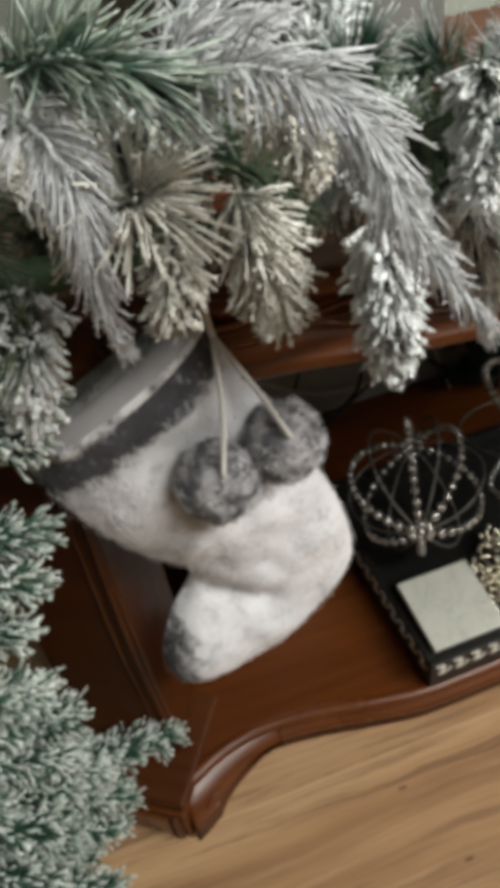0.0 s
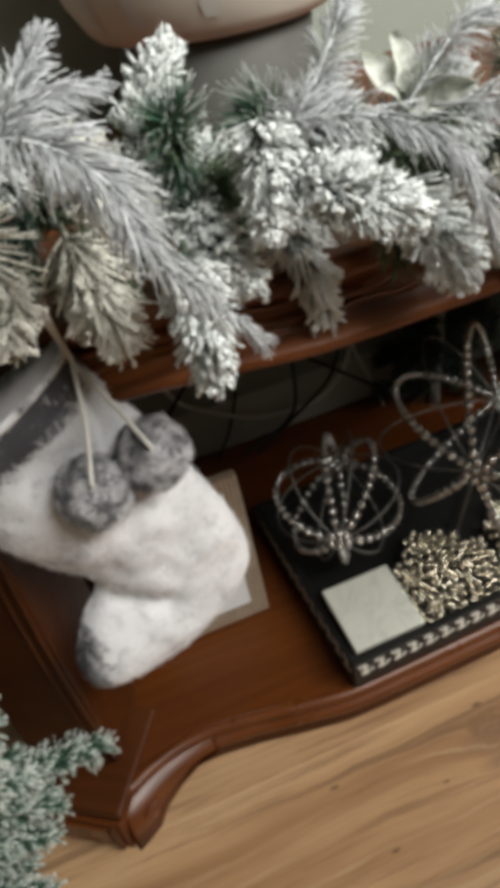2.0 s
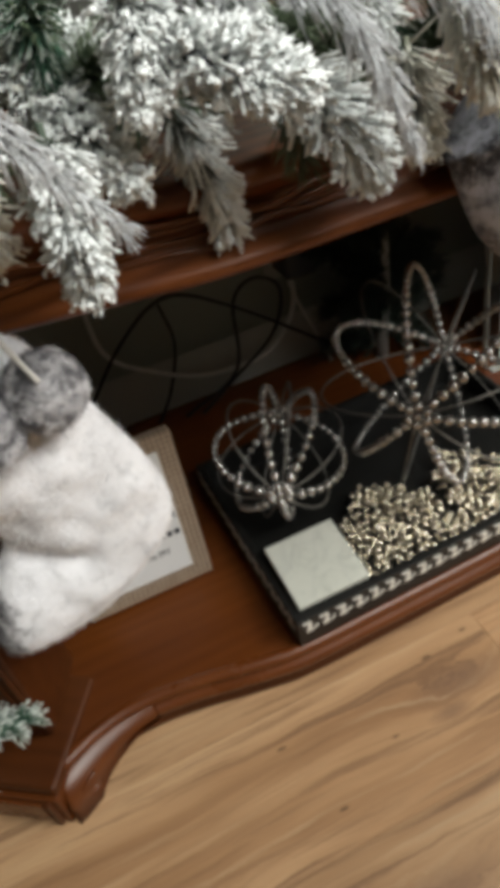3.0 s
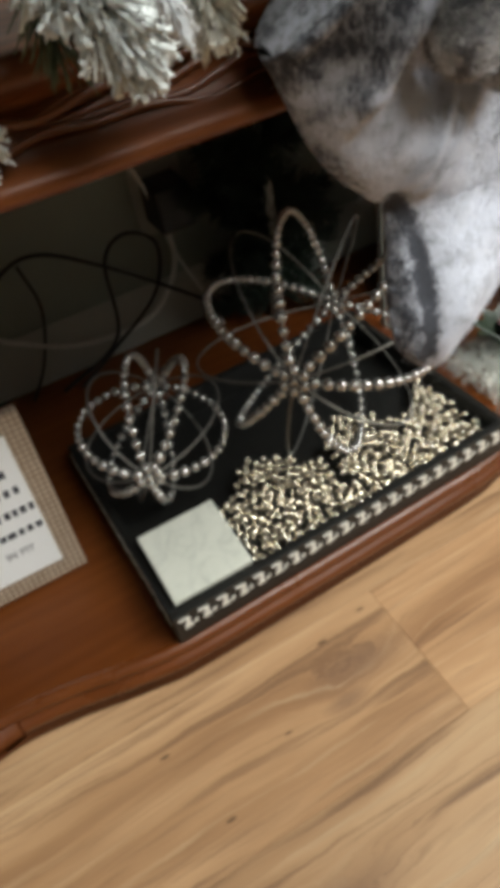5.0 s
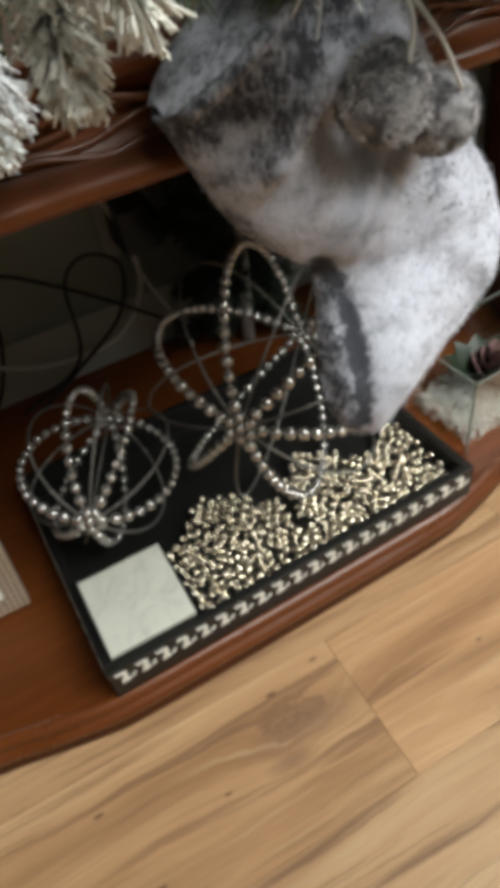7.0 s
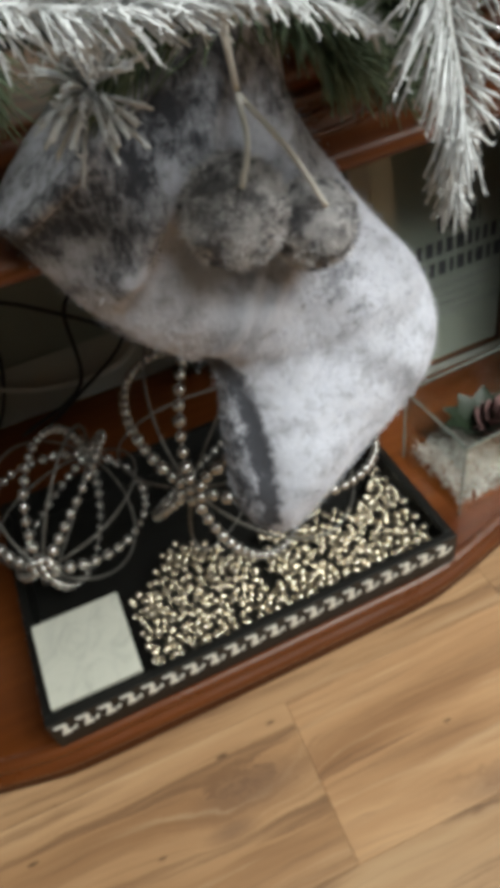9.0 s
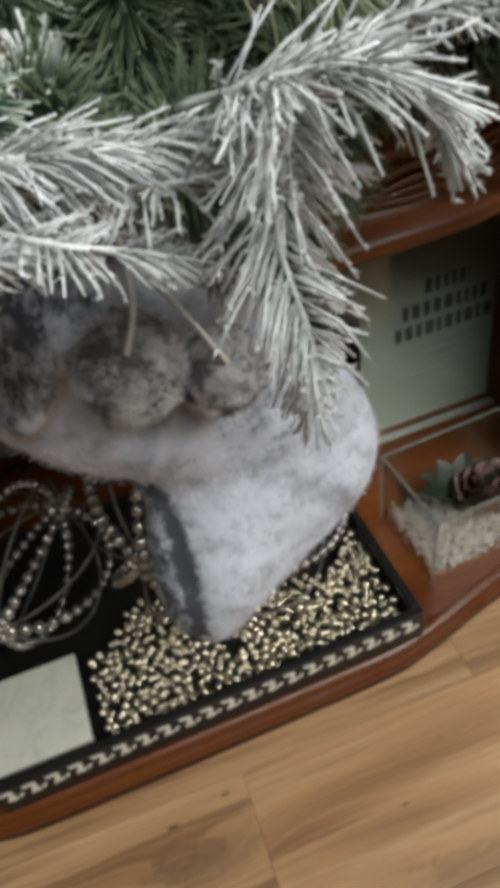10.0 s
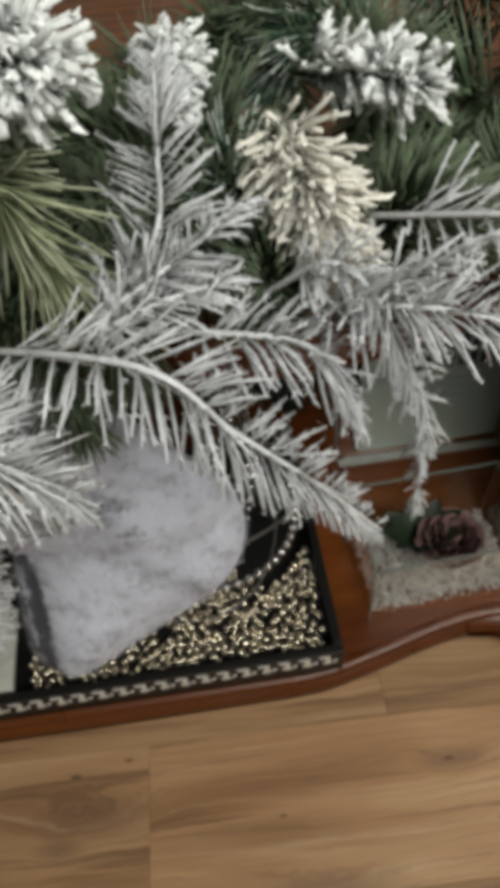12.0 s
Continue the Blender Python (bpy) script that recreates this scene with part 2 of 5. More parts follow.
PALE_PINE = make_needle("pale_pine_needle", (0.06, 0.13, 0.085), (0.62, 0.70, 0.62), 0.8, 1.6)
GREEN = make_needle("green_needle", (0.034, 0.060, 0.028), (0.19, 0.24, 0.15), 0.9, 2.0)
RECESS_GREEN = make_needle("recess_dark_needle", (0.010, 0.020, 0.012), (0.02, 0.035, 0.022), 0.9, 2.0)
OLIVE = make_needle("olive_needle", (0.10, 0.13, 0.05), (0.50, 0.53, 0.38), 0.8, 1.8)
STEM = make_plain("frosted_stem", (0.34, 0.33, 0.30), 0.8)
LACQUER = make_plain("black_lacquer", (0.005, 0.0053, 0.0045), 0.5, 0.0, 0.3, 60, 0.15)
INLAY = make_plain("silver_inlay", (0.78, 0.78, 0.72), 0.4, 0.1, 0.12, 90)
GOLD = make_plain("champagne_bead", (0.74, 0.68, 0.555), 0.22, 0.9, 0.25, 90, 0.0)
CRYSTAL = make_plain("acrylic_crystal_bead", (0.46, 0.455, 0.44), 0.07, 0.7, 0.35, 160, 0.0)
CRYSTAL.node_tree.nodes["Principled BSDF"].inputs["Specular IOR Level"].default_value = 1.0
CRYSTAL.node_tree.nodes["Principled BSDF"].inputs["Coat Weight"].default_value = 1.0
WIRE = make_plain("grey_wire", (0.20, 0.195, 0.18), 0.5, 0.7, 0.25, 200)
MARBLE = make_marble()
BURLAP = make_burlap()
PAPER = make_plain("white_paper", (0.78, 0.78, 0.77), 0.8, 0.0, 0.03, 30, 0.05)
INK = make_plain("dark_ink", (0.05, 0.05, 0.06), 0.7)
GREY_INK = make_plain("grey_ink", (0.22, 0.22, 0.22), 0.7)
WALL = make_plain("grey_wall_paint", (0.31, 0.34, 0.29), 0.85, 0.0, 0.05, 25, 0.06)
# Unseen walls and ceiling, toned down to cut bounced light.
ROOM_WALL = make_plain("unseen_wall_paint", (0.24, 0.23, 0.21), 0.9, 0.0, 0.04, 20, 0.06)
CEIL = make_plain("ceiling_paint", (0.40, 0.40, 0.38), 0.9, 0.0, 0.03, 20, 0.05)
TRIM_M = make_plain("white_trim_paint", (0.47, 0.48, 0.43), 0.5, 0.0, 0.06, 12, 0.05)
CABLE_W = make_plain("pale_cable", (0.78, 0.78, 0.73), 0.4)
CABLE_B = make_plain("black_cable", (0.012, 0.012, 0.012), 0.45)
GLASS = make_glass("clear_acrylic")
LIP = make_plain("pale_acrylic_edge", (0.30, 0.31, 0.28), 0.2, 0.0, 0.2, 60, 0.0)
GLASS_EDGE = make_plain("polished_glass_edge", (0.17, 0.19, 0.17), 0.15, 0.0, 0.2, 60, 0.0)
CHIPS = make_plain("crushed_glass", (0.42, 0.40, 0.37), 0.12, 0.1, 0.3, 300, 0.0)
ROSE_M = make_plain("dusty_rose_petal", (0.20, 0.115, 0.11), 0.6, 0.0, 0.3, 60)
LEAF = make_plain("dull_green_leaf", (0.012, 0.022, 0.010), 0.5, 0.0, 0.3, 60)
CERAMIC = make_plain("cream_ceramic", (0.86, 0.81, 0.70), 0.35, 0.0, 0.15, 8)
CERAMIC_W = make_plain("white_glaze", (0.80, 0.78, 0.72), 0.3, 0.0, 0.05, 8)
DRUM_SHADE = make_plain("under_bowl_shade", (0.10, 0.10, 0.09), 0.7, 0.0, 0.2, 30)
CORD = make_plain("white_cord", (0.72, 0.70, 0.66), 0.9)
LINING = make_plain("pale_grey_lining", (0.38, 0.365, 0.37), 0.95, 0.0, 0.1, 90, 0.4)
POM = make_fur("pompom_fur", (0.50, 0.49, 0.50), (0.05, 0.05, 0.06), (0.44, 0.56, 0.95))
POM_FIBRE = make_needle("pompom_fibre", (0.075, 0.075, 0.09), (0.72, 0.71, 0.72), 0.4, 1.1)


# ---- mesh helpers ----
def mesh_from(name, verts, faces, mat, smooth=False, att=None):
    me = bpy.data.meshes.new(name)
    me.from_pydata([tuple(v) for v in verts], [], [tuple(f) for f in faces])
    me.materials.append(mat)
    if smooth:
        me.polygons.foreach_set("use_smooth", [True] * len(me.polygons))
    if att is not None:
        a = me.attributes.new("flock", "FLOAT", "POINT")
        a.data.foreach_set("value", np.asarray(att, dtype=np.float32))
    me.update()
    return me


def put(name, me, parent=None, label="", m=None):
    ob = new(name, me)
    if m is not None:
        ob.matrix_basis = m
    if parent is not None:
        ob.parent = parent
    if label:
        ob["label"] = label
    return ob


def part(name, bm, mat, parent=None, label="", smooth=False, m=None):
    me = bpy.data.meshes.new(name)
    bm.to_mesh(me)
    bm.free()
    me.materials.append(mat)
    if smooth:
        me.polygons.foreach_set("use_smooth", [True] * len(me.polygons))
    return put(name, me, parent, label, m)


def thing(name, label, category, group="", kind="", at=(0, 0, 0), rz=0.0):
    ob = new(name)
    ob.matrix_basis = pose(*at, 0, 0, rz)
    ob.empty_display_size = 0.05
    return tagged(ob, label, category, group, kind)


def box(x0, x1, y0, y1, z0, z1, bevel=0.0, seg=2):
    bm = bmesh.new()
    bmesh.ops.create_cube(bm, size=1.0)
    for v in bm.verts:
        v.co = Vector((x0 + (v.co.x + 0.5) * (x1 - x0), y0 + (v.co.y + 0.5) * (y1 - y0), z0 + (v.co.z + 0.5) * (z1 - z0)))
    if bevel:
        bmesh.ops.bevel(bm, geom=bm.edges[:], offset=bevel, segments=seg, affect="EDGES", profile=0.6)
    return bm


def spline(pts, n):
    """Points along a smooth curve through pts."""
    p = np.array(pts, float)
    p = np.vstack([2 * p[0] - p[1], p, 2 * p[-1] - p[-2]])
    out = []
    k = len(p) - 3
    for s in np.linspace(0, k, n):
        i = min(int(s), k - 1)
        t = s - i
        a, b, c, d = p[i:i + 4]
        out.append(0.5 * (2 * b + (c - a) * t + (2 * a - 5 * b + 4 * c - d) * t * t + (3 * b - a - 3 * c + d) * t ** 3))
    return np.array(out)


def frames_along(path):
    tan = np.gradient(path, axis=0)
    tan /= np.linalg.norm(tan, axis=1)[:, None] + 1e-9
    ref = np.array([0.0, 0.0, 1.0]) if abs(tan[0][2]) < 0.9 else np.array([1.0, 0, 0])
    us, vs = [], []
    u = np.cross(tan[0], ref)
    for t in tan:
        u = u - t * np.dot(u, t)
        u /= np.linalg.norm(u) + 1e-9
        us.append(u.copy())
        vs.append(np.cross(t, u))
    return tan, np.array(us), np.array(vs)


def tube(path, r0, r1=None, sides=6, closed=False):
    path = np.array(path, float)
    r1 = r0 if r1 is None else r1
    n = len(path)
    _, u, v = frames_along(path)
    verts, faces = [], []
    for i in range(n):
        r = r0 + (r1 - r0) * i / max(1, n - 1)
        for k in range(sides):
            a = 2 * math.pi * k / sides
            verts.append(path[i] + r * (math.cos(a) * u[i] + math.sin(a) * v[i]))
    rng = n if closed else n - 1
    for i in range(rng):
        for k in range(sides):
            j = (i + 1) % n
            faces.append((i * sides + k, i * sides + (k + 1) % sides, j * sides + (k + 1) % sides, j * sides + k))
    if not closed:
        faces.append(tuple(range(sides))[::-1])
        faces.append(tuple((n - 1) * sides + k for k in range(sides)))
    return verts, faces


def ico(sub=1):
    bm = bmesh.new()
    bmesh.ops.create_icosphere(bm, subdivisions=sub, radius=1.0)
    bm.verts.ensure_lookup_table()
    v = np.array([x.co[:] for x in bm.verts])
    f = [tuple(q.index for q in p.verts) for p in bm.faces]
    bm.free()
    return v, f


ICO1, ICO2, ICO4 = ico(1), ico(2), ico(4)


def balls(centres, radii, shape=ICO2, squash=None):
    verts, faces = [], []
    for i, c in enumerate(centres):
        o = len(verts)
        s = shape[0] * radii[i]
        if squash is not None:
            s = s * squash[i]
        verts.extend(s + np.array(c))
        faces.extend(tuple(o + k for k in f) for f in shape[1])
    return verts, faces


def edge_run(profile_fn, section, xs):
    """Sweep a section of (outward, z) along the front line profile_fn(x)."""
    line = np.array([(x, profile_fn(x)) for x in xs])
    tan = np.gradient(line, axis=0)
    tan /= np.linalg.norm(tan, axis=1)[:, None]
    nor = np.stack([tan[:, 1], -tan[:, 0]], 1)
    verts, faces = [], []
    k = len(section)
    for p, q in zip(line, nor):
        for o, z in section:
            verts.append((p[0] + q[0] * o, p[1] + q[1] * o, z))
    for i in range(len(xs) - 1):
        for j in range(k - 1):
            faces.append((i * k + j, (i + 1) * k + j, (i + 1) * k + j + 1, i * k + j + 1))
    faces.append(tuple(range(k)))
    faces.append(tuple((len(xs) - 1) * k + j for j in range(k))[::-1])
    return verts, faces


# ---- room shell ----
WALL_Y = 0.60
X0, X1, Y0, Z1 = -2.6, 3.2, WIN_Y, 2.7
tagged(part("wall_north", box(X0, X1, WALL_Y, WALL_Y + 0.12, 0, Z1), WALL), "matt grey painted wall behind the mantel", "wall", kind="structure")
tagged(part("wall_east", box(X1, X1 + 0.12, Y0, WALL_Y, 0, Z1), ROOM_WALL), "unseen painted wall toned down to cut bounce", "wall", kind="structure")
tagged(part("wall_west", box(X0 - 0.12, X0, Y0, WALL_Y, 0, Z1), ROOM_WALL), "unseen painted wall toned down to cut bounce", "wall", kind="structure")
ws = tagged(new("wall_south"), "unseen painted wall with an added window opening", "wall", kind="structure")
for a in ((X0, WIN_X0, 0, Z1), (WIN_X1, X1, 0, Z1), (WIN_X0, WIN_X1, 0, WIN_Z0), (WIN_X0, WIN_X1, WIN_Z1, Z1)):
    part("wall_piece", box(a[0], a[1], Y0 - 0.12, Y0, a[2], a[3]), ROOM_WALL, ws)
win = tagged(new("window_1"), "unseen white framed window added for the daylight lamp", "window", kind="structure")
for a in ((WIN_X0, WIN_X0 + 0.05, WIN_Z0, WIN_Z1), (WIN_X1 - 0.05, WIN_X1, WIN_Z0, WIN_Z1), (WIN_X0 + 0.05, WIN_X1 - 0.05, WIN_Z0, WIN_Z0 + 0.05), (WIN_X0 + 0.05, WIN_X1 - 0.05, WIN_Z1 - 0.05, WIN_Z1)):
    part("window_frame", box(a[0], a[1], Y0 - 0.11, Y0 - 0.05, a[2], a[3], 0.004), TRIM_M, win)
tagged(part("ceiling", box(X0, X1, Y0, WALL_Y, Z1, Z1 + 0.1), CEIL), "unseen painted ceiling toned down to cut bounce", "ceiling", kind="structure")
sec = [(0.0, 0.0), (0.0, 0.165), (0.006, 0.172), (0.014, 0.15), (0.016, 0.14), (0.016, 0.0)]
verts, faces = edge_run(lambda x: WALL_Y - 0.002, sec, [X0, X1])
tagged(put("baseboard", mesh_from("baseboard", verts, faces, TRIM_M)), "tall off-white painted baseboard", "baseboard", kind="structure")

# ---- mantel with a low hearth shelf ----
SHELF_Z, TOP_LIP_Z, TOP_Z = 0.075, 0.625, 0.698
MID, HALF = 0.23, 0.575


def serpentine(x):
    u = min(1.0, abs(x - MID) / HALF)
    pts = ((0, -0.012), (0.2, -0.0115), (0.43, -0.0095), (0.56, 0.004), (0.68, 0.019), (0.80, 0.0265), (0.9, 0.018), (1.0, -0.004))
    us = [p[0] for p in pts]
    k = max(0, min(len(pts) - 2, int(np.searchsorted(us, u)) - 1))
    g = lambda i: pts[max(0, min(len(pts) - 1, i))][1]
    t = (u - us[k]) / (us[k + 1] - us[k])
    a, b, c, d = g(k - 1), g(k), g(k + 1), g(k + 2)
    y = 0.5 * (2 * b + (c - a) * t + (2 * a - 5 * b + 4 * c - d) * t * t + (3 * b - a - 3 * c + d) * t ** 3)
    return y + 0.009 + 0.026 * (x - MID) + 0.05 * max(0.0, x - 0.45)


mantel = thing("mantel", "carved reddish mahogany mantel with a serpentine hearth shelf", "mantel")
XS = np.linspace(MID - HALF, MID + HALF, 97)


def plan_slab(xs, front, back, z0, z1):
    verts, faces = [], []
    for x in xs:
        verts += [(x, front(x), z0), (x, back, z0), (x, back, z1), (x, front(x), z1)]
    for i in range(len(xs) - 1):
        for j in range(4):
            a, b = i * 4 + j, i * 4 + (j + 1) % 4
            faces.append((a, b, b + 4, a + 4))
    faces += [(0, 3, 2, 1), tuple((len(xs) - 1) * 4 + k for k in range(4))]
    return verts, faces


v, f = plan_slab(XS, lambda x: serpentine(x) + 0.004, 0.575, SHELF_Z - 0.03, SHELF_Z)
put("shelf", mesh_from("shelf", v, f, WOOD_PLAIN), mantel)
sec = [(-0.012, SHELF_Z - 0.0005), (-0.007, SHELF_Z + 0.003), (0.0, SHELF_Z + 0.003), (0.004, SHELF_Z - 0.002), (0.004, SHELF_Z - 0.008), (-0.002, SHELF_Z - 0.014), (0.002, SHELF_Z - 0.019),
       (0.006, SHELF_Z - 0.021), (0.009, SHELF_Z - 0.027), (0.007, SHELF_Z - 0.033), (0.0, SHELF_Z - 0.038), (-0.02, SHELF_Z - 0.040)]
v, f = edge_run(serpentine, sec, XS)
put("moulding", mesh_from("moulding", v, f, WOOD_EDGE, True), mantel)
sec = [(-0.012, 0.046), (-0.010, 0.02), (-0.004, 0.004), (-0.004, 0.0), (-0.03, 0.0), (-0.03, 0.046)]
v, f = edge_run(serpentine, sec, XS)
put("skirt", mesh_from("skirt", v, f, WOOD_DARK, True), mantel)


def bracket_foot(side):
    """Scrolled bracket under the moulding at one end of the shelf."""
    xs = np.linspace(HALF, HALF - 0.135, 28)
    verts, faces = [], []
    for i, d in enumerate(xs):
        x = MID + side * d
        s = i / 27
        low = 0.045 * min(1.0, max(0.0, s - 0.28) / 0.5) ** 0.5
        out = 0.021 * (1 - s) ** 0.8 + 0.012
        y = serpentine(x)
        prof = [(0.0, 0.062), (-0.35 * out - 0.004, 0.056), (-out, 0.045 - 0.012 * (1 - s)), (-out * 0.82, low + (0.045 - low) * 0.45), (-out * 1.08, low), (-0.2 * out, low), (0.02, low)]
        verts += [(x, y + o, z) for o, z in prof]
    k = 7
    for i in range(27):
        for j in range(k - 1):
            faces.append((i * k + j, (i + 1) * k + j, (i + 1) * k + j + 1, i * k + j + 1))
    faces += [tuple(range(k)), tuple(27 * k + j for j in range(k))]
    put("foot", mesh_from("foot", verts, faces, WOOD_EDGE, True), mantel)
    pts = []
    for t in np.linspace(0, 1, 40):
        a, q = 1.2 + 9.0 * t, 0.019 * (1 - 0.82 * t)
        x = MID + side * (HALF - 0.034 - q * math.cos(a))
        pts.append((x, serpentine(x) - 0.029 + 0.18 * (HALF - abs(x - MID)), 0.030 + 0.9 * q * math.sin(a)))
    v2, f2 = tube(pts, 0.0026, 0.0018, 7)
    put("scroll", mesh_from("scroll", v2, f2, WOOD_EDGE, True), mantel)


def pilaster(side):
    """Canted corner post on a panelled plinth."""
    cx, cy = MID + side * HALF, serpentine(MID + side * HALF)
    m = pose(cx + side * 0.002, cy - 0.006, 0, 0, 0, (-27 if side < 0 else 27) + 1.5)
    base = pose(cx + side * 0.007, cy - 0.030, 0, 0, 0, side * 33)
    s = side

    def bx(a0, a1, *rest):
        return box(min(s * a0, s * a1), max(s * a0, s * a1), *rest)
    part("plinth", bx(0.0, 0.125, 0.0, 0.14, 0, 0.066, 0.004), WOOD_PLAIN, mantel, m=base)
    part("plinth_panel", bx(0.022, 0.10, -0.004, 0.004, 0.012, 0.055, 0.002), WOOD_EDGE, mantel, m=base)
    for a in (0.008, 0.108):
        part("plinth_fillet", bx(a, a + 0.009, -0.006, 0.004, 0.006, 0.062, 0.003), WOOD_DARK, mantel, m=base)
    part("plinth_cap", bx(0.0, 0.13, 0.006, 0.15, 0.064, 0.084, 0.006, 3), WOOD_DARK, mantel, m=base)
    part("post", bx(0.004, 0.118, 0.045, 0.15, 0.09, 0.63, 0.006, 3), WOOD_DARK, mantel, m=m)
    for a, q in ((0.008, 0.0035), (0.022, 0.0028)):
        pts = [(s * (a + 0.006 * math.sin(4 * t)), 0.0445, 0.10 + 0.5 * t) for t in np.linspace(0, 1, 14)]
        v2, f2 = tube(pts, q, q, 8)
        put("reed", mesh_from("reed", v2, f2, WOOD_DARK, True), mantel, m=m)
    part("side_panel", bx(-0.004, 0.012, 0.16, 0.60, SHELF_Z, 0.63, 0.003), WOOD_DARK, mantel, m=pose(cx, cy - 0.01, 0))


for side in (-1, 1):
    bracket_foot(side)
    pilaster(side)
XT = np.linspace(MID - HALF - 0.14, MID + HALF + 0.14, 121)


def top_line(x):
    d = abs(x - MID)
    k = 0.43
    if d <= k:
        return serpentine(x) - 0.026
    return serpentine(MID + math.copysign(k, x - MID)) - 0.026 + 0.45 * (d - k)


sec = [(-0.05, TOP_LIP_Z + 0.004), (-0.012, TOP_LIP_Z), (-0.002, TOP_LIP_Z + 0.001), (0.002, TOP_LIP_Z + 0.008), (-0.002, TOP_LIP_Z + 0.014), (-0.010, TOP_LIP_Z + 0.017), (-0.018, TOP_LIP_Z + 0.024), (-0.022, TOP_LIP_Z + 0.036),
       (-0.021, TOP_LIP_Z + 0.045), (-0.014, TOP_LIP_Z + 0.053), (-0.006, TOP_LIP_Z + 0.058), (-0.004, TOP_LIP_Z + 0.064), (-0.008, TOP_LIP_Z + 0.071), (-0.018, TOP_Z), (-0.06, TOP_Z)]
v, f = edge_run(top_line, sec, XT)
put("top_moulding", mesh_from("top_moulding", v, f, WOOD, True), mantel)
# shallow carved waves along the hollow of the top moulding
for k in range(4):
    pts = []
    for x in np.linspace(-0.28, 0.74, 130):
        z = TOP_LIP_Z + 0.025 + 0.0062 * k + 0.0042 * math.sin(x * 34 + 1.3 * k) + 0.002 * math.sin(x * 83 + k)
        pts.append((x, top_line(x) + 0.0195 - 0.004 * (k == 0) - 0.004 * (k == 3), z))
    v, f = tube(pts, 0.0026, None, 7)
    put("carved_wave", mesh_from("carved_wave", v, f, WOOD_EDGE, True), mantel)
v, f = plan_slab(XT, lambda x: top_line(x) + 0.03, 0.595, TOP_LIP_Z + 0.006, TOP_Z - 0.001)
put("mantel_top", mesh_from("mantel_top", v, f, WOOD), mantel)


# ---- tray and what lies in it ----
TRAY_RZ = 1.7
TX, TY, TZ = -0.012, -0.006, SHELF_Z + 0.003
TW, TD, TH = 0.507, 0.345, 0.053
tray = thing("tray", "black lacquered tray with silver zigzag inlay on the shelf", "tray", at=(TX, TY, TZ), rz=TRAY_RZ)
part("base", box(0.006, TW - 0.006, 0.006, TD - 0.006, 0, 0.008, 0.001), LACQUER, tray)
part("rim", box(0, TW, 0, 0.011, 0, TH, 0.0015), LACQUER, tray)
part("rim", box(0, TW, TD - 0.011, TD, 0, TH, 0.0015), LACQUER, tray)
part("rim", box(0, 0.011, 0.011, TD - 0.011, 0, TH, 0.0015), LACQUER, tray)
part("rim", box(TW - 0.011, TW, 0.011, TD - 0.011, 0, TH, 0.0015), LACQUER, tray)


def zed():
    """A slanted angular stroke with two short bars."""
    bm = bmesh.new()
    for quad in (((0, .020), (.012, .020), (.0145, .0165), (.002, .0165)), ((.0095, .0165), (.0145, .0165), (.0125, .0045), (.006, .0045)), ((.006, .0045), (.0165, .0045), (.015, 0), (.004, 0)), ((.0185, .0065), (.0235, .0085), (.0215, .0035), (.0175, 0.001))):
        lo = [bm.verts.new((x, 0.0, z)) for x, z in quad]
        hi = [bm.verts.new((x, -0.0012, z)) for x, z in quad]
        bm.faces.new(hi)
        for i in range(4):
            bm.faces.new((lo[i], lo[(i + 1) % 4], hi[(i + 1) % 4], hi[i]))
    bmesh.ops.recalc_face_normals(bm, faces=bm.faces[:])
    me = bpy.data.meshes.new("inlay")
    bm.to_mesh(me)
    bm.free()
    me.materials.append(INLAY)
    return me


ZED = zed()
NZ = 20
for i in range(NZ):
    put("inlay", ZED, tray, m=pose(0.006 + i * (TW - 0.012) / NZ, -0.0002, 0.0265))
for i in range(13):
    put("inlay", ZED, tray, m=pose(-0.0002, TD - 0.01 - i * (TD - 0.015) / 13, 0.0265, 0, 0, -90))

coaster = thing("coaster", "square off-white marble coaster propped on the black tray rim", "coaster", at=(-0.0005, 0.008, 0.131), rz=1.0)
part("slab", box(0, 0.102, 0, 0.100, 0, 0.009, 0.0012), MARBLE, coaster, m=pose(0, 0, 0, 8.0, 0.5, 0))
for x in (0.012, 0.09):
    part("cork_pad", box(x - 0.006, x + 0.006, 0.082, 0.094, -0.003, 0.001), BURLAP, coaster, m=pose(0, 0, 0, 8.0, 0.5, 0))

rng = random.Random(5)
cent, rad = [], []


def heap_height(x, y):
    hill = 0.5 + 0.5 * noise.noise((x * 24, y * 24, 3.0)) + 0.3 * noise.noise((x * 60, y * 60, 9.0))
    return 0.094 + 0.017 * hill


def in_heap(x, y):
    if x > 0.478 or x < 0.108 or y < 0.016 + 0.03 * x or y > 0.150 + 0.028 * math.sin(x * 42):
        return False
    return not (abs(x - 0.272 - 0.12 * (y - 0.06)) < 0.006 and y > 0.060)


for layer, gap in ((0, 0.0118), (1, 0.0132)):
    for i in range(int(0.38 / gap)):
        for j in range(int(0.19 / (gap * 0.87))):
            x = 0.106 + gap * (i + 0.5 * (j % 2) + 0.33 * layer) + rng.uniform(-0.0030, 0.0030)
            y = 0.016 + gap * 0.87 * (j + 0.4 * layer) + 0.03 * x + rng.uniform(-0.0030, 0.0030)
            if not in_heap(x, y) or (layer and rng.random() < 0.22):
                continue
            cent.append((x, y, heap_height(x, y) + 0.0085 * layer + rng.uniform(-0.0025, 0.0025)))
            rad.append(rng.choice((0.0043, 0.0050, 0.0054)) * rng.uniform(0.95, 1.05))
v, f = balls(cent, rad, ICO2)
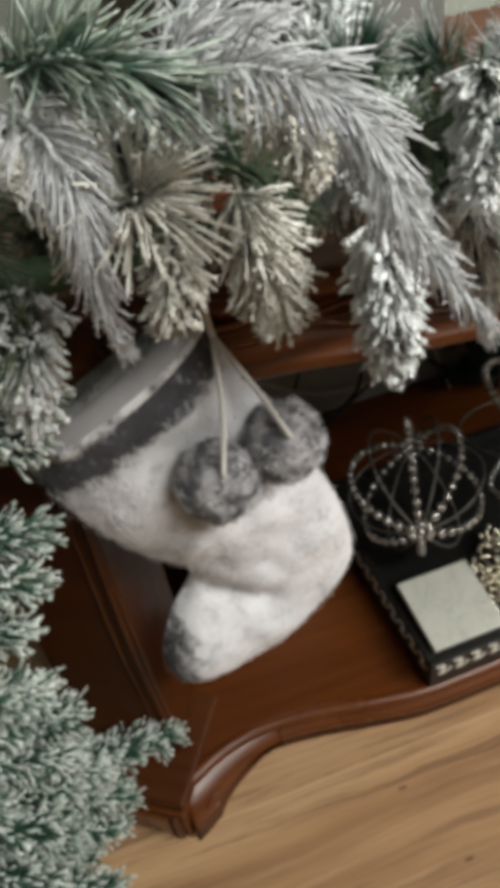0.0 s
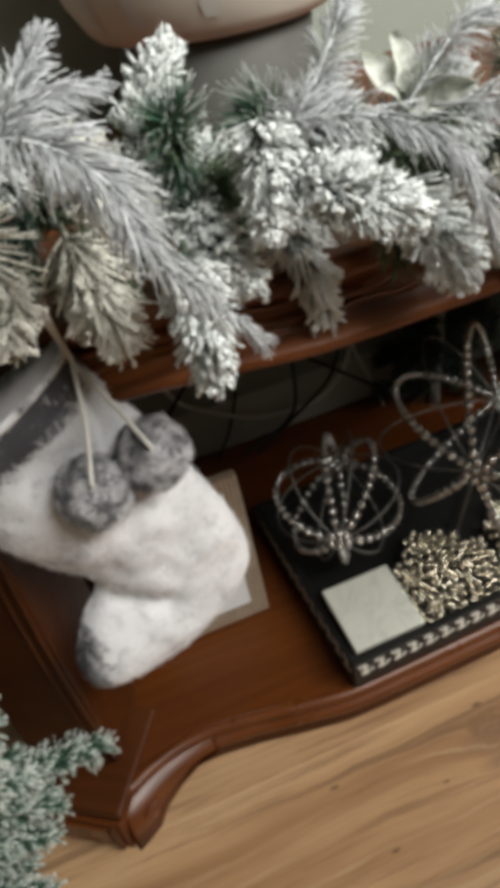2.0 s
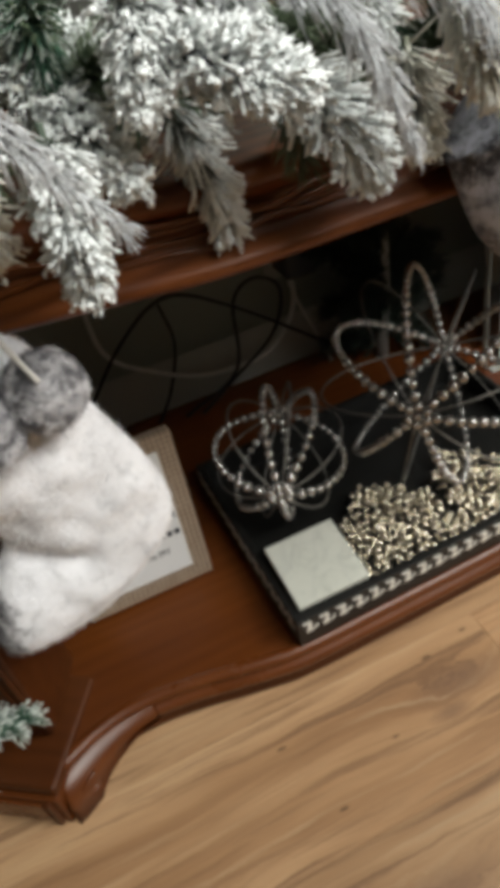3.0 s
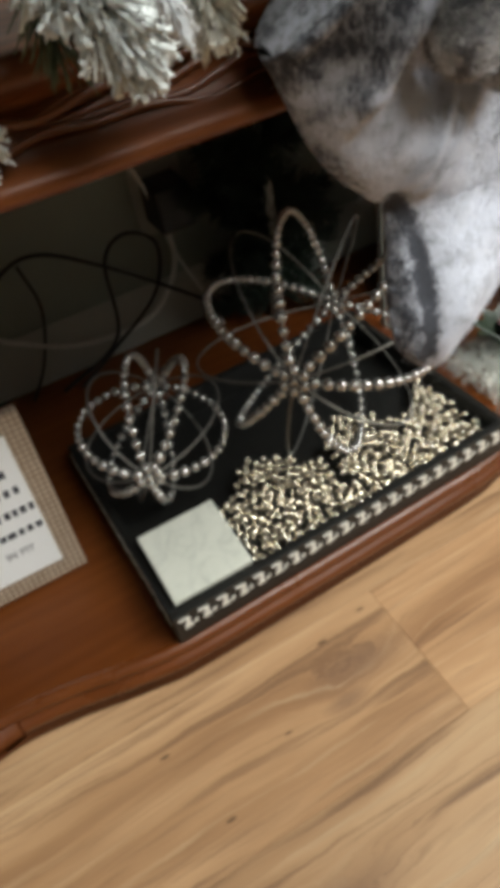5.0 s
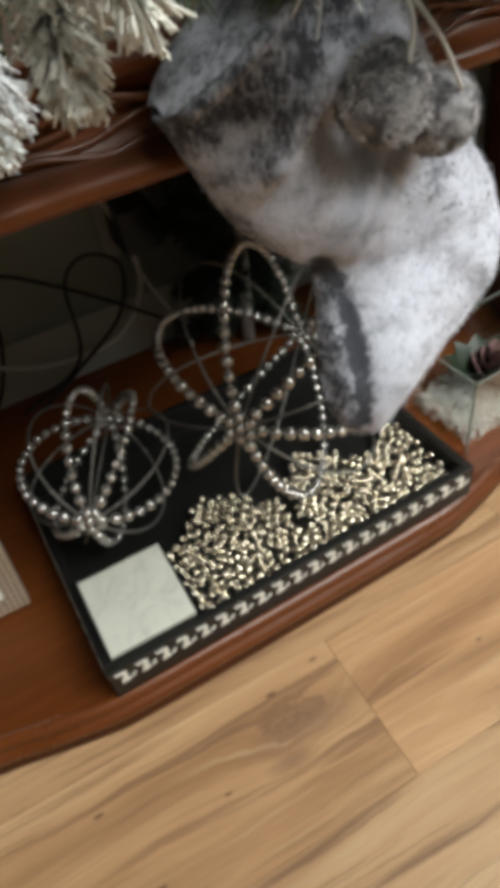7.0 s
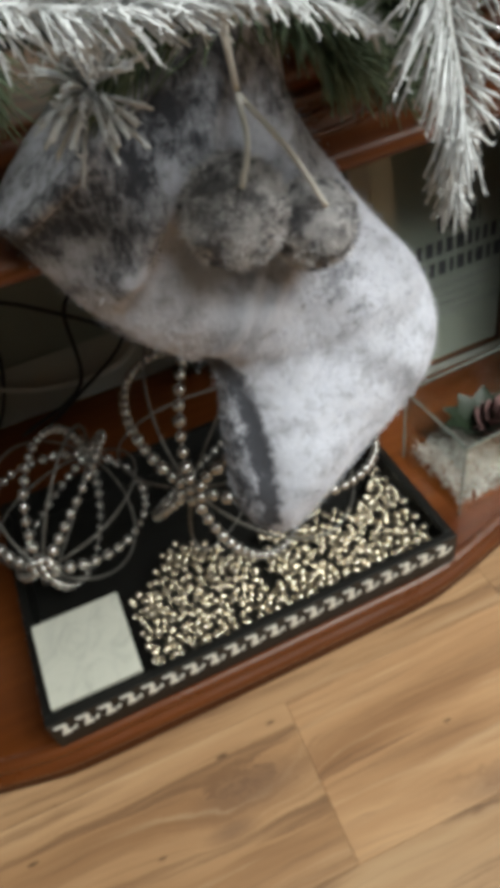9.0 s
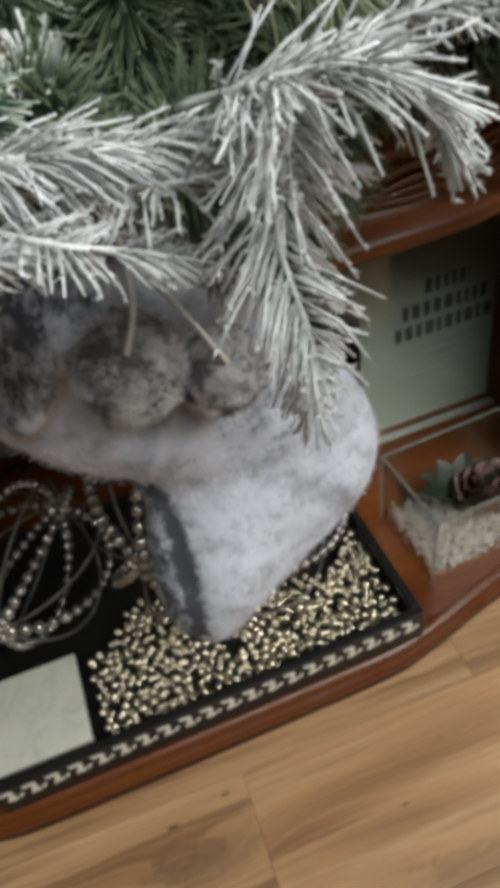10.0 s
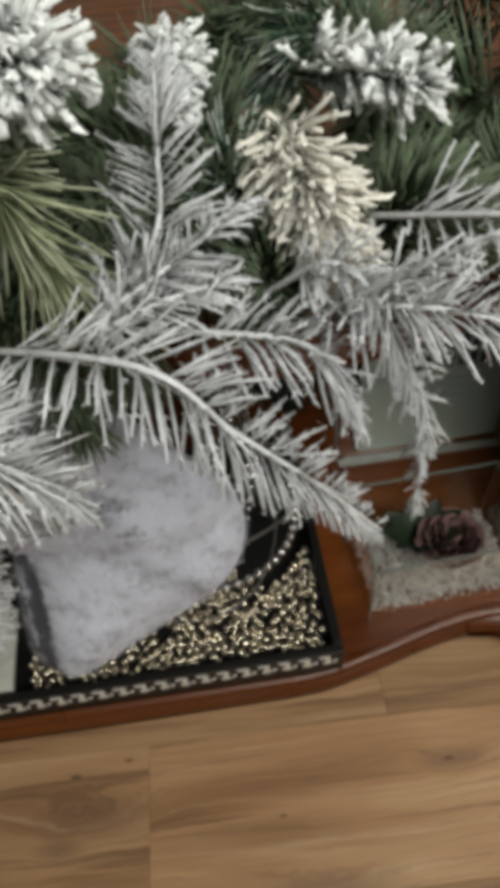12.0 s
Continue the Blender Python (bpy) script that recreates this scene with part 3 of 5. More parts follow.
tagged(put("bead_garland", mesh_from("bead_garland", v, f, GOLD, True)), "heap of champagne gold bead strands filling the black tray", "beads", kind="stuff")


BEAD = mesh_from("bead", [tuple(q) for q in ICO2[0]], ICO2[1], CRYSTAL, True)


def wire_ball(name, label, centre, r, axis, beaded, plain, beads, seed):
    """Sphere of wire hoops that meet at two bead clusters; the beaded and the plain, twisted hoops leave the front cluster at the given degrees from upright."""
    rg = random.Random(seed)
    ball = thing(name, label, "ornament", group="beaded wire balls", at=centre)
    a = Vector(axis).normalized()
    u = (Vector((0, 0, 1)) - a * a.z).normalized()
    w = a.cross(u)

    def spot(t, ang, rr):
        return a * (math.cos(t) * r) + (u * math.cos(ang) + w * math.sin(ang)) * (math.sin(t) * rr)
    for ang in [radians(q) for q in beaded]:
        rr = r * rg.uniform(0.96, 1.02)
        v1, f1 = tube([np.array(spot(t, ang, rr)) for t in np.linspace(0.04, math.pi - 0.04, 34)], 0.0012, None, 5)
        put("wire", mesh_from("wire", v1, f1, WIRE, True), ball)
        for k in range(beads):
            t = 0.15 + (math.pi - 0.30) * k / (beads - 1)
            q = (0.0054 + 0.0016 * math.cos(t) ** 2) * rg.uniform(0.9, 1.1)
            put("bead", BEAD, ball, m=Matrix.LocRotScale(spot(t, ang, rr), None, (q, q, q)))
    for ang in [radians(q) for q in plain]:
        rr = r * rg.uniform(0.98, 1.05)
        for turn in (0, math.pi):
            path = []
            for t in np.linspace(0.04, math.pi - 0.04, 150):
                out = spot(t, ang, rr).normalized() * (0.0011 * math.cos(t * r / 0.0014 + turn))
                path.append(np.array(spot(t, ang + 0.0011 * math.sin(t * r / 0.0014 + turn) / max(0.03, r * math.sin(t)), rr) + out))
            v1, f1 = tube(path, 0.0011, None, 4)
            put("wire", mesh_from("wire", v1, f1, WIRE, True), ball)
    for sgn in (1, -1):
        for q in range(7):
            at = a * (sgn * (r + 0.001)) + (u * math.cos(q * 1.047) + w * math.sin(q * 1.047)) * (0.0125 * (q > 0))
            put("bead", BEAD, ball, m=Matrix.LocRotScale(at, None, (0.0066,) * 3))
    return ball


wire_ball("wire_ball_ornament", "large open wire ball with clear crystal beads in the tray", (0.315, 0.182, 0.258), 0.155, (-0.635, -0.70, 0.32), (14, 66, 137, 202, 262, 315), (38, 100, 170, 232, 288, 343), 30, 2)
wire_ball("wire_ball_ornament", "small open wire ball with clear crystal beads in the tray", (0.0805, 0.213, 0.2075), 0.096, (-0.083, -0.18, 0.023), (8, 78, 130, 184, 258, 323), (43, 104, 157, 221, 290, 345), 19, 4)


def words(text, size, at, mat, parent, m):
    """Flat raised lettering in the built-in font."""
    cu = bpy.data.curves.new("lettering", "FONT")
    cu.body, cu.size, cu.extrude = text, size, 0.0004
    tmp = bpy.data.objects.new("lettering", cu)
    scene.collection.objects.link(tmp)
    bpy.context.view_layer.update()
    me = bpy.data.meshes.new_from_object(tmp.evaluated_get(bpy.context.evaluated_depsgraph_get()))
    bpy.data.objects.remove(tmp)
    me.materials.clear()
    me.materials.append(mat)
    return put("lettering", me, parent, "", m @ pose(*at, 90, 0, 0))


# ---- leaning burlap sign ----
sign = thing("burlap_sign", "burlap canvas sign with printed white panel leaning on the shelf", "sign", at=(-0.252, 0.168, SHELF_Z))
ms = pose(0, 0, 0.0066, -14, 2, 1.5)
part("canvas", box(0, 0.186, 0, 0.02, 0, 0.238, 0.003), BURLAP, sign, m=ms)
part("paper", box(0.024, 0.160, -0.0015, 0.0005, 0.026, 0.214, 0.0004), PAPER, sign, "white printed paper panel", m=ms)
rng = random.Random(8)
for z, h, gaps in ((0.19, 0.010, (0.05, 0.13)), (0.165, 0.012, (0.04, 0.14)), (0.14, 0.012, (0.035, 0.15)), (0.112, 0.012, (0.04, 0.152)), (0.085, 0.010, (0.05, 0.152))):
    x = gaps[0]
    while x < gaps[1]:
        w = rng.uniform(0.006, 0.012)
        part("print_bar", box(x, min(x + w, 0.157), -0.0024, -0.0012, z, z + h * 0.8), INK, sign, m=ms)
        x += w + rng.uniform(0.002, 0.006)
words("IN MY", 0.0135, (0.100, -0.0018, 0.058), INK, sign, ms)

# ---- acrylic sign holder ----
holder = thing("sign_holder", "clear acrylic sign holder with printed card on the shelf", "sign holder", at=(0.548, 0.345, SHELF_Z), rz=1.5)
mh = pose(0, 0, 0, -4, 0, 0)
part("sleeve", box(0, 0.31, -0.006, 0.004, 0.0, 0.40, 0.002), GLASS, holder, m=mh).visible_shadow = False
part("card", box(0.034, 0.30, 0.006, 0.0075, 0.006, 0.39), make_plain("pale_card", (0.25, 0.265, 0.235), 0.8, 0, 0.04), holder, "pale grey-green card", m=mh)
part("base_lip", box(0, 0.31, -0.022, -0.0085, 0.0, 0.005, 0.002), LIP, holder, "pale polished acrylic lip")
part("edge_strip", box(-0.003, -0.0005, -0.007, 0.005, 0.0, 0.40, 0.0008), LIP, holder, "pale polished acrylic edge", m=mh)
for z, h, w, mm in ((0.225, 0.021, 0.07, INK), (0.190, 0.022, 0.14, INK), (0.157, 0.022, 0.165, INK), (0.134, 0.008, 0.15, GREY_INK), (0.118, 0.007, 0.11, GREY_INK), (0.103, 0.007, 0.07, GREY_INK), (0.086, 0.007, 0.16, GREY_INK)):
    x, end = 0.172 - w / 2, 0.172 + w / 2
    while x < end:
        q = h * rng.uniform(0.3, 0.6)
        part("print_bar", box(x, min(end, x + q), 0.0048, 0.0056, z, z + h), mm, holder, m=mh)
        x += q + h * 0.28

# ---- glass display box ----
gb = thing("display_box", "open clear glass box of crushed crystal with a dusty rose bloom", "glass box", at=(0.541, 0.069, SHELF_Z), rz=4.0)
GW, GD, GH = 0.20, 0.125, 0.125
for nm, b in (("pane", (0.001, GW - 0.001, 0.0012, 0.0022)), ("pane", (0.001, GW - 0.001, GD - 0.0022, GD - 0.0012)), ("pane", (0.0012, 0.0022, 0.0035, GD - 0.0035)), ("pane", (GW - 0.0022, GW - 0.0012, 0.0035, GD - 0.0035))):
    part(nm, box(*b, 0, GH), GLASS, gb).visible_shadow = False
for x0, x1, y0, y1 in ((0, GW, -0.0012, 0.0016), (0, GW, GD - 0.0016, GD + 0.0012), (-0.0012, 0.0016, 0.002, GD - 0.002), (GW - 0.0016, GW + 0.0012, 0.002, GD - 0.002)):
    part("edge_strip", box(x0, x1, y0, y1, GH, GH + 0.0018), GLASS_EDGE, gb, "dim greenish polished glass edge")
for x in (-0.0008, GW - 0.001):
    for y in (-0.0008, GD - 0.001):
        part("edge_strip", box(x, x + 0.0018, y, y + 0.0018, 0, GH), GLASS_EDGE, gb, "dim greenish polished glass edge")
rng = random.Random(3)
cc = [(rng.uniform(0.008, GW - 0.008), rng.uniform(0.008, GD - 0.008), rng.uniform(0.003, 0.036)) for _ in range(5200)]
sq = [np.array([rng.uniform(0.6, 1.3) for _ in range(3)]) for _ in cc]
v, f = balls(cc, [rng.uniform(0.0011, 0.0023) for _ in cc], ICO1, sq)
put("crushed_glass", mesh_from("crushed_glass", v, f, CHIPS), gb, "sparkling crushed clear glass")
rose = put("rose", mesh_from("rose", *tube([(GW * 0.62, GD * 0.5, 0.026), (GW * 0.62, GD * 0.5, 0.06)], 0.008, 0.004, 8), ROSE_M, True), gb, "dusty rose bloom")
for k in range(26):
    lay = k / 26
    a0, rr, hh = k * 2.4, 0.010 + 0.034 * lay, 0.066 - 0.028 * lay
    verts, faces = [], []
    for i in range(5):
        for j in range(5):
            a = a0 + (i - 2) * 0.33
            q = rr * (0.55 + 0.45 * j / 4) + 0.006 * (j / 4) ** 3 * lay
            verts.append((GW * 0.62 + q * math.cos(a), GD * 0.5 + q * math.sin(a), 0.028 + hh * (j / 4) ** 0.8 * (1 - 0.06 * (i - 2) ** 2)))
    for i in range(4):
        for j in range(4):
            faces.append((i * 5 + j, i * 5 + j + 1, (i + 1) * 5 + j + 1, (i + 1) * 5 + j))
    put("petal", mesh_from("petal", verts, faces, ROSE_M, True), rose)
verts, faces = [], []
for k in range(9):
    a, o = k * 0.7 + 0.3, len(verts)
    for i in range(6):
        s = i / 5
        w = 0.019 * math.sin(math.pi * min(0.98, s + 0.05))
        x, y, z = GW * 0.45 + math.cos(a) * s * 0.058, GD * 0.62 + math.sin(a) * s * 0.042, 0.034 + 0.085 * s - 0.035 * s * s
        verts += [(x - math.sin(a) * w, y + math.cos(a) * w, z), (x, y, z - 0.003), (x + math.sin(a) * w, y - math.cos(a) * w, z)]
    for i in range(5):
        for j in range(2):
            b = o + i * 3 + j
            faces.append((b, b + 1, b + 4, b + 3))
put("leaves", mesh_from("leaves", verts, faces, LEAF, True), gb, "dull green leaves")


# ---- cables ----
def cable(name, label, pts, r, mat, n=60):
    v1, f1 = tube(spline(pts, n), r, None, 7)
    return tagged(put(name, mesh_from(name, v1, f1, mat, True)), label, "cable")


cable("white_cable", "pale grey looped cable hanging against the wall", [(-0.12, 0.57, 0.50), (-0.095, 0.555, 0.377), (-0.084, 0.555, 0.25), (-0.009, 0.555, 0.18), (0.086, 0.555, 0.134), (0.2, 0.555, 0.131), (0.263, 0.555, 0.189), (0.275, 0.555, 0.263), (0.249, 0.56, 0.359), (0.19, 0.575, 0.50)], 0.0042, CABLE_W)
cable("white_cable", "thin pale cable hanging straight down the wall", [(0.235, 0.575, 0.40), (0.262, 0.57, 0.32), (0.28, 0.56, 0.228), (0.309, 0.55, 0.147), (0.33, 0.53, SHELF_Z + 0.003)], 0.003, CABLE_W)
cable("black_cable", "thin black power cable looping on the wall", [(-0.146, 0.545, 0.15), (-0.054, 0.55, 0.259), (0.042, 0.55, 0.316), (0.15, 0.545, 0.262), (0.318, 0.54, 0.124), (0.38, 0.52, SHELF_Z + 0.004)], 0.0032, CABLE_B)
cable("black_cable", "thin black power cable in a tangled loop", [(0.02, 0.53, SHELF_Z + 0.004), (0.137, 0.54, 0.131), (0.156, 0.545, 0.264), (0.2, 0.545, 0.298), (0.247, 0.545, 0.262), (0.221, 0.54, 0.182), (0.132, 0.54, 0.115), (0.05, 0.52, SHELF_Z + 0.004)], 0.0032, CABLE_B)
cable("black_cable", "thin black cable hanging down to the shelf", [(0.03, 0.565, 0.30), (0.04, 0.56, 0.22), (0.01, 0.555, 0.13), (-0.03, 0.54, SHELF_Z + 0.004)], 0.0028, CABLE_B)
adapter = thing("power_adapter", "black plug-in power adapter on the wall", "power adapter", at=(0.285, 0.573, 0.315))
part("housing", box(-0.03, 0.03, -0.05, 0.024, -0.035, 0.035, 0.005), CABLE_B, adapter)
part("socket_plate", box(-0.045, 0.045, 0.018, 0.0245, -0.06, 0.06, 0.002), TRIM_M, adapter)

# ---- cream bowl on the mantel ----
bowl = thing("ceramic_bowl", "large cream ceramic bowl with white glaze on an added dark drum", "bowl", at=(0.065, 0.402, TOP_Z))
# Added drum; its dark grey puts the shade under the bowl into colour.
v, f = tube([(0, 0, 0), (0, 0, 0.012), (0, 0, 0.02), (0, 0, 0.117)], 0.115, 0.112, 40)
put("pedestal", mesh_from("pedestal", v, f, DRUM_SHADE, True), bowl, "added grey drum, dark for the shade under the bowl")
RISE = 0.115
prof = [(q * 1.13, z + RISE) for q, z in ((0.0, 0.0), (0.105, 0.0), (0.116, 0.004), (0.126, 0.014), (0.140, 0.04), (0.155, 0.08), (0.166, 0.13), (0.170, 0.18), (0.164, 0.18), (0.158, 0.12), (0.14, 0.06), (0.10, 0.03), (0.0, 0.025))]
verts, faces = [], []
SEG = 64
for i in range(SEG):
    a = 2 * math.pi * i / SEG
    verts += [(q * math.cos(a), q * math.sin(a), z) for q, z in prof]
K = len(prof)
for i in range(SEG):
    for j in range(K - 1):
        b, c = i * K + j, ((i + 1) % SEG) * K + j
        faces.append((b, c, c + 1, b + 1))
put("body", mesh_from("body", verts, faces, CERAMIC, True), bowl)
for k in range(6):
    a = -math.pi / 2 + (k - 2.5) * 0.47 + 0.1 * math.sin(k * 5)
    verts, faces = [], []
    for i in range(8):
        s = i / 7
        z = 0.022 + 0.11 * s
        q = np.interp(z, [0.014, 0.04, 0.08, 0.13, 0.18], [0.142, 0.158, 0.175, 0.188, 0.192]) + 0.0015
        wd = 0.03 + 0.04 * math.sin(5.2 * s + 2 * k) ** 2 + 0.05 * s * (k % 2)
        verts += [(q * math.cos(a + d), q * math.sin(a + d), z + RISE) for d in (-wd, 0, wd)]
    for i in range(7):
        for j in range(2):
            b = i * 3 + j
            faces.append((b, b + 1, b + 4, b + 3))
    put("glaze_stroke", mesh_from("glaze_stroke", verts, faces, CERAMIC_W, True), bowl)


# ---- stockings ----
def closed_curve(pts, n):
    """Even steps round a smooth closed curve through pts."""
    p = np.array(pts, float)
    k, out = len(p), []
    for q in np.linspace(0, k, n, endpoint=False):
        i = int(q)
        t = q - i
        a, b, c, d = p[(i - 1) % k], p[i % k], p[(i + 1) % k], p[(i + 2) % k]
        out.append(0.5 * (2 * b + (c - a) * t + (2 * a - 5 * b + 4 * c - d) * t * t + (3 * b - a - 3 * c + d) * t ** 3))
    return np.array(out)


def reach(p, line):
    """Distance of each p from a polyline, and the side of it on which p lies (positive: to the left of its run)."""
    line = np.array(line, float)
    best, side = np.full(len(p), 9.0), np.zeros(len(p))
    for a, b in zip(line[:-1], line[1:]):
        ab = b - a
        t = np.clip(((p - a) @ ab) / (ab @ ab), 0, 1)
        v = p - (a + t[:, None] * ab)
        d = np.linalg.norm(v, axis=1)
        near = d < best
        best[near] = d[near]
        side[near] = np.sign(ab[0] * v[:, 1] - ab[1] * v[:, 0])[near]
    return best, side


def sdf_stocking(p, spec, cut=True):
    ring = spec["ring"]
    d, _ = reach(p, np.vstack([ring, ring[:1]]))
    inside = np.zeros(len(p), bool)
    for a, b in zip(ring, np.roll(ring, -1, axis=0)):
        cross = (a[1] > p[:, 1]) != (b[1] > p[:, 1])
        inside ^= cross & (p[:, 0] < a[0] + (p[:, 1] - a[1]) * (b[0] - a[0]) / (b[1] - a[1] + 1e-12))
    d = np.where(inside, -d, d) + spec["inset"]
    if not cut:
        return d
    c0, c1 = [np.array(q) for q in spec["cuff"]]
    n = np.array([-(c1 - c0)[1], (c1 - c0)[0]])
    n /= np.linalg.norm(n)
    return np.maximum(d, (p - c0) @ n)


def darkness(p, spec):
    """How dark the pile is at each p: near a band's line, fading over its width."""
    out = np.zeros(len(p))
    for line, width, strength in spec["bands"]:
        d, _ = reach(p, line)
        out = np.maximum(out, 0.62 * strength * np.clip(1.35 - d / width, 0, 1))
    return out


def pile_of(st, front, fq, dark, step, number, fibre, rg):
    qa = np.array(fq)
    c = front[qa].mean(1)
    nor = np.cross(front[qa[:, 1]] - front[qa[:, 0]], front[qa[:, 3]] - front[qa[:, 0]])
    nor /= np.linalg.norm(nor, axis=1)[:, None] + 1e-12
    nor[nor[:, 1] > 0] *= -1
    pick = rg.integers(0, len(qa), number)
    base = c[pick] + rg.normal(0, step * 0.5, (len(pick), 3)) * [1, 0.1, 1]
    nn = nor[pick] * 0.55 + rg.normal(0, 0.22, (len(pick), 3)) + np.array([0, 0, -1.0])
    nn /= np.linalg.norm(nn, axis=1)[:, None]
    side = np.cross(nn, rg.normal(0, 1, (len(pick), 3)))
    side /= np.linalg.norm(side, axis=1)[:, None]
    ln = rg.uniform(0.0011, 0.0023, len(pick))[:, None]
    wd = rg.uniform(0.0003, 0.0005, len(pick))[:, None]
    tri = np.stack([base - side * wd, base + side * wd, base + nn * ln], 1).reshape(-1, 3)
    fc = np.arange(len(tri)).reshape(-1, 3)
    put("plush_nap", mesh_from("plush_nap", tri, fc.tolist(), fibre, att=np.repeat(dark[qa[pick, 0]], 3)), st)


def stocking(spec, label, furmat, fibre, seed):
    rg = np.random.default_rng(seed)
    st = thing("christmas_stocking", label, "stocking", group="stockings on the mantel", at=(spec["knot"][0], spec["y"], spec["knot"][1]))
    org = np.array(spec["knot"])
    step = 0.0035
    lo, hi = np.array(spec["box"][0]), np.array(spec["box"][1])
    nx, nz = ((hi - lo) / step).astype(int)
    gx, gz = np.meshgrid(np.arange(nx + 1), np.arange(nz + 1), indexing="ij")
    P = lo + step * np.stack([gx.ravel(), gz.ravel()], 1)
    spec["ring"] = closed_curve(spec["outline"], 110)
    for _ in range(2):
        d = sdf_stocking(P, spec)
        e = 0.0006
        g = np.stack([sdf_stocking(P + [e, 0], spec) - d, sdf_stocking(P + [0, e], spec) - d], 1) / e
        near = (d > 0) & (d < step * 1.5)
        P[near] -= g[near] * d[near][:, None] / np.maximum(1e-6, (g[near] ** 2).sum(1))[:, None]
    d = sdf_stocking(P, spec)
    inside = d < step * 0.3
    idx = lambda i, k: i * (nz + 1) + k
    quads = [(idx(i, k), idx(i + 1, k), idx(i + 1, k + 1), idx(i, k + 1)) for i in range(nx) for k in range(nz)]
    quads = [q for q in quads if all(inside[list(q)])]
    used = sorted({a for q in quads for a in q})
    remap = {a: i for i, a in enumerate(used)}
    p = P[used]
    dd = np.clip(-sdf_stocking(p, spec, False), 0, None)
    T = spec["thick"]
    h = T * np.sqrt(np.clip(1 - (1 - np.clip(dd / 0.07, 0, 1)) ** 2, 0, 1))
    lump = np.array([noise.noise((a * 16, b * 16, seed)) * 0.007 + noise.noise((a * 45, b * 45, seed)) * 0.0025 for a, b in p]) * np.clip(dd / 0.02, 0, 1)
    for line, width, height, sharp in spec["folds"]:
        away, side = reach(p, line)
        lump += height * np.exp(-(away / np.where(side > 0, width, width * sharp)) ** 2) * np.clip(dd / 0.012, 0, 1)
    dark = darkness(p, spec)
    z_from, z_to, shift = spec["lean"]
    sway = shift * np.clip((z_from - p[:, 1]) / (z_from - z_to), 0, 1.3)
    front = np.stack([p[:, 0] - org[0], sway - (h + lump), p[:, 1] - org[1]], 1)
    back = np.stack([p[:, 0] - org[0], sway + h * 0.8, p[:, 1] - org[1]], 1)
    n = len(p)
    verts = np.vstack([front, back])
    fq = [tuple(remap[a] for a in q) for q in quads]
    faces = fq + [tuple(n + a for a in q[::-1]) for q in fq]
    count = {}
    for q in fq:
        for i in range(4):
            a, b = q[i], q[(i + 1) % 4]
            count[(a, b)] = 1
    for a, b in list(count):
        if (b, a) not in count:
            faces.append((b, a, n + a, n + b))
    put("plush_body", mesh_from("plush_body", verts, faces, furmat, True, np.concatenate([dark, dark])), st)
    # short pile
    if spec["pile"]:
        pile_of(st, front, fq, dark, step, spec["pile"], fibre, rg)
    # folded lining along the opening
    c0, c1 = [np.array(q) for q in spec["cuff"]]
    verts, faces = [], []
    for i, s in enumerate(np.linspace(*spec["cover"], 28)):
        q = c0 + (c1 - c0) * s - org
        inner = max(0.0, -sdf_stocking((q + org)[None], spec, False)[0])
        b = math.sqrt(max(0.0, 1 - (1 - min(1.0, inner / 0.07)) ** 2))
        y0, y1, up = -T * b - 0.004, -T * b + 0.012, spec["rise"] * b
        if spec["rise"] < 0.005:
            y0, y1 = -T * b + 0.001, T * b * 0.8
        for w in np.linspace(0, 1, 7):
            verts.append((q[0] - 0.006 * w * b, y0 + (y1 - y0) * w, q[1] + up * (w ** 0.7) + 0.004 * math.sin(math.pi * w)))
        if i:
            for w in range(6):
                k = (i - 1) * 7 + w
                faces.append((k, k + 1, k + 8, k + 7))
    rim = []
    for q in np.linspace(0.13, 0.93, 30):
        at = c0 + (c1 - c0) * q - org
        inner = max(0.0, -sdf_stocking((at + org)[None], spec, False)[0])
        rim.append((at[0], -T * math.sqrt(max(0.0, 1 - (1 - min(1.0, inner / 0.07)) ** 2)) - 0.001, at[1] - 0.003))
    v1, f1 = tube(rim, 0.0045, None, 8)
    put("cuff_rim", mesh_from("cuff_rim", v1, f1, furmat, True, [0.6 * spec["rim"]] * len(v1)), st)
    if spec["lining"]:
        put("cuff_lining", mesh_from("cuff_lining", verts, faces, spec["lining"], True, [0.36] * len(verts)), st, "soft lining turned over the opening")
    # pompoms and cords
    for (x, y, z, r) in spec["poms"]:
        o = np.array((x - org[0], y - spec["y"], z - org[1]))
        vv = np.array([q * r * (0.95 + 0.05 * noise.noise(tuple(q * 3.0 + o * 40))) for q in ICO4[0]]) + o
        pom = put("pompom", mesh_from("pompom", vv, ICO4[1], POM, True), st, "round frosted grey fur pompom")
        dirs = rg.normal(0, 1, (12000, 3))
        dirs /= np.linalg.norm(dirs, axis=1)[:, None]
        clump = np.array([noise.noise(tuple(q * 2.6 + o * 30)) for q in dirs])
        ends = o + dirs * (r * (0.975 + 0.05 * clump + rg.normal(0, 0.015, len(dirs))))[:, None] + rg.normal(0, r * 0.05, dirs.shape)
        root = o + dirs * r * 0.93
        sd = np.cross(dirs, rg.normal(0, 1, dirs.shape))
        sd /= np.linalg.norm(sd, axis=1)[:, None]
        w = r * 0.011
        tri = np.stack([root - sd * w, root + sd * w, ends + sd * w * 0.3, ends - sd * w * 0.3], 1).reshape(-1, 3)
        att = np.tile([0.0, 0.0, 1.0, 1.0], len(dirs)) * np.repeat(0.10 + 3.6 * clump, 4)
        put("fur_coat", mesh_from("fur_coat", tri, np.arange(len(tri)).reshape(-1, 4).tolist(), POM_FIBRE, att=att), pom)
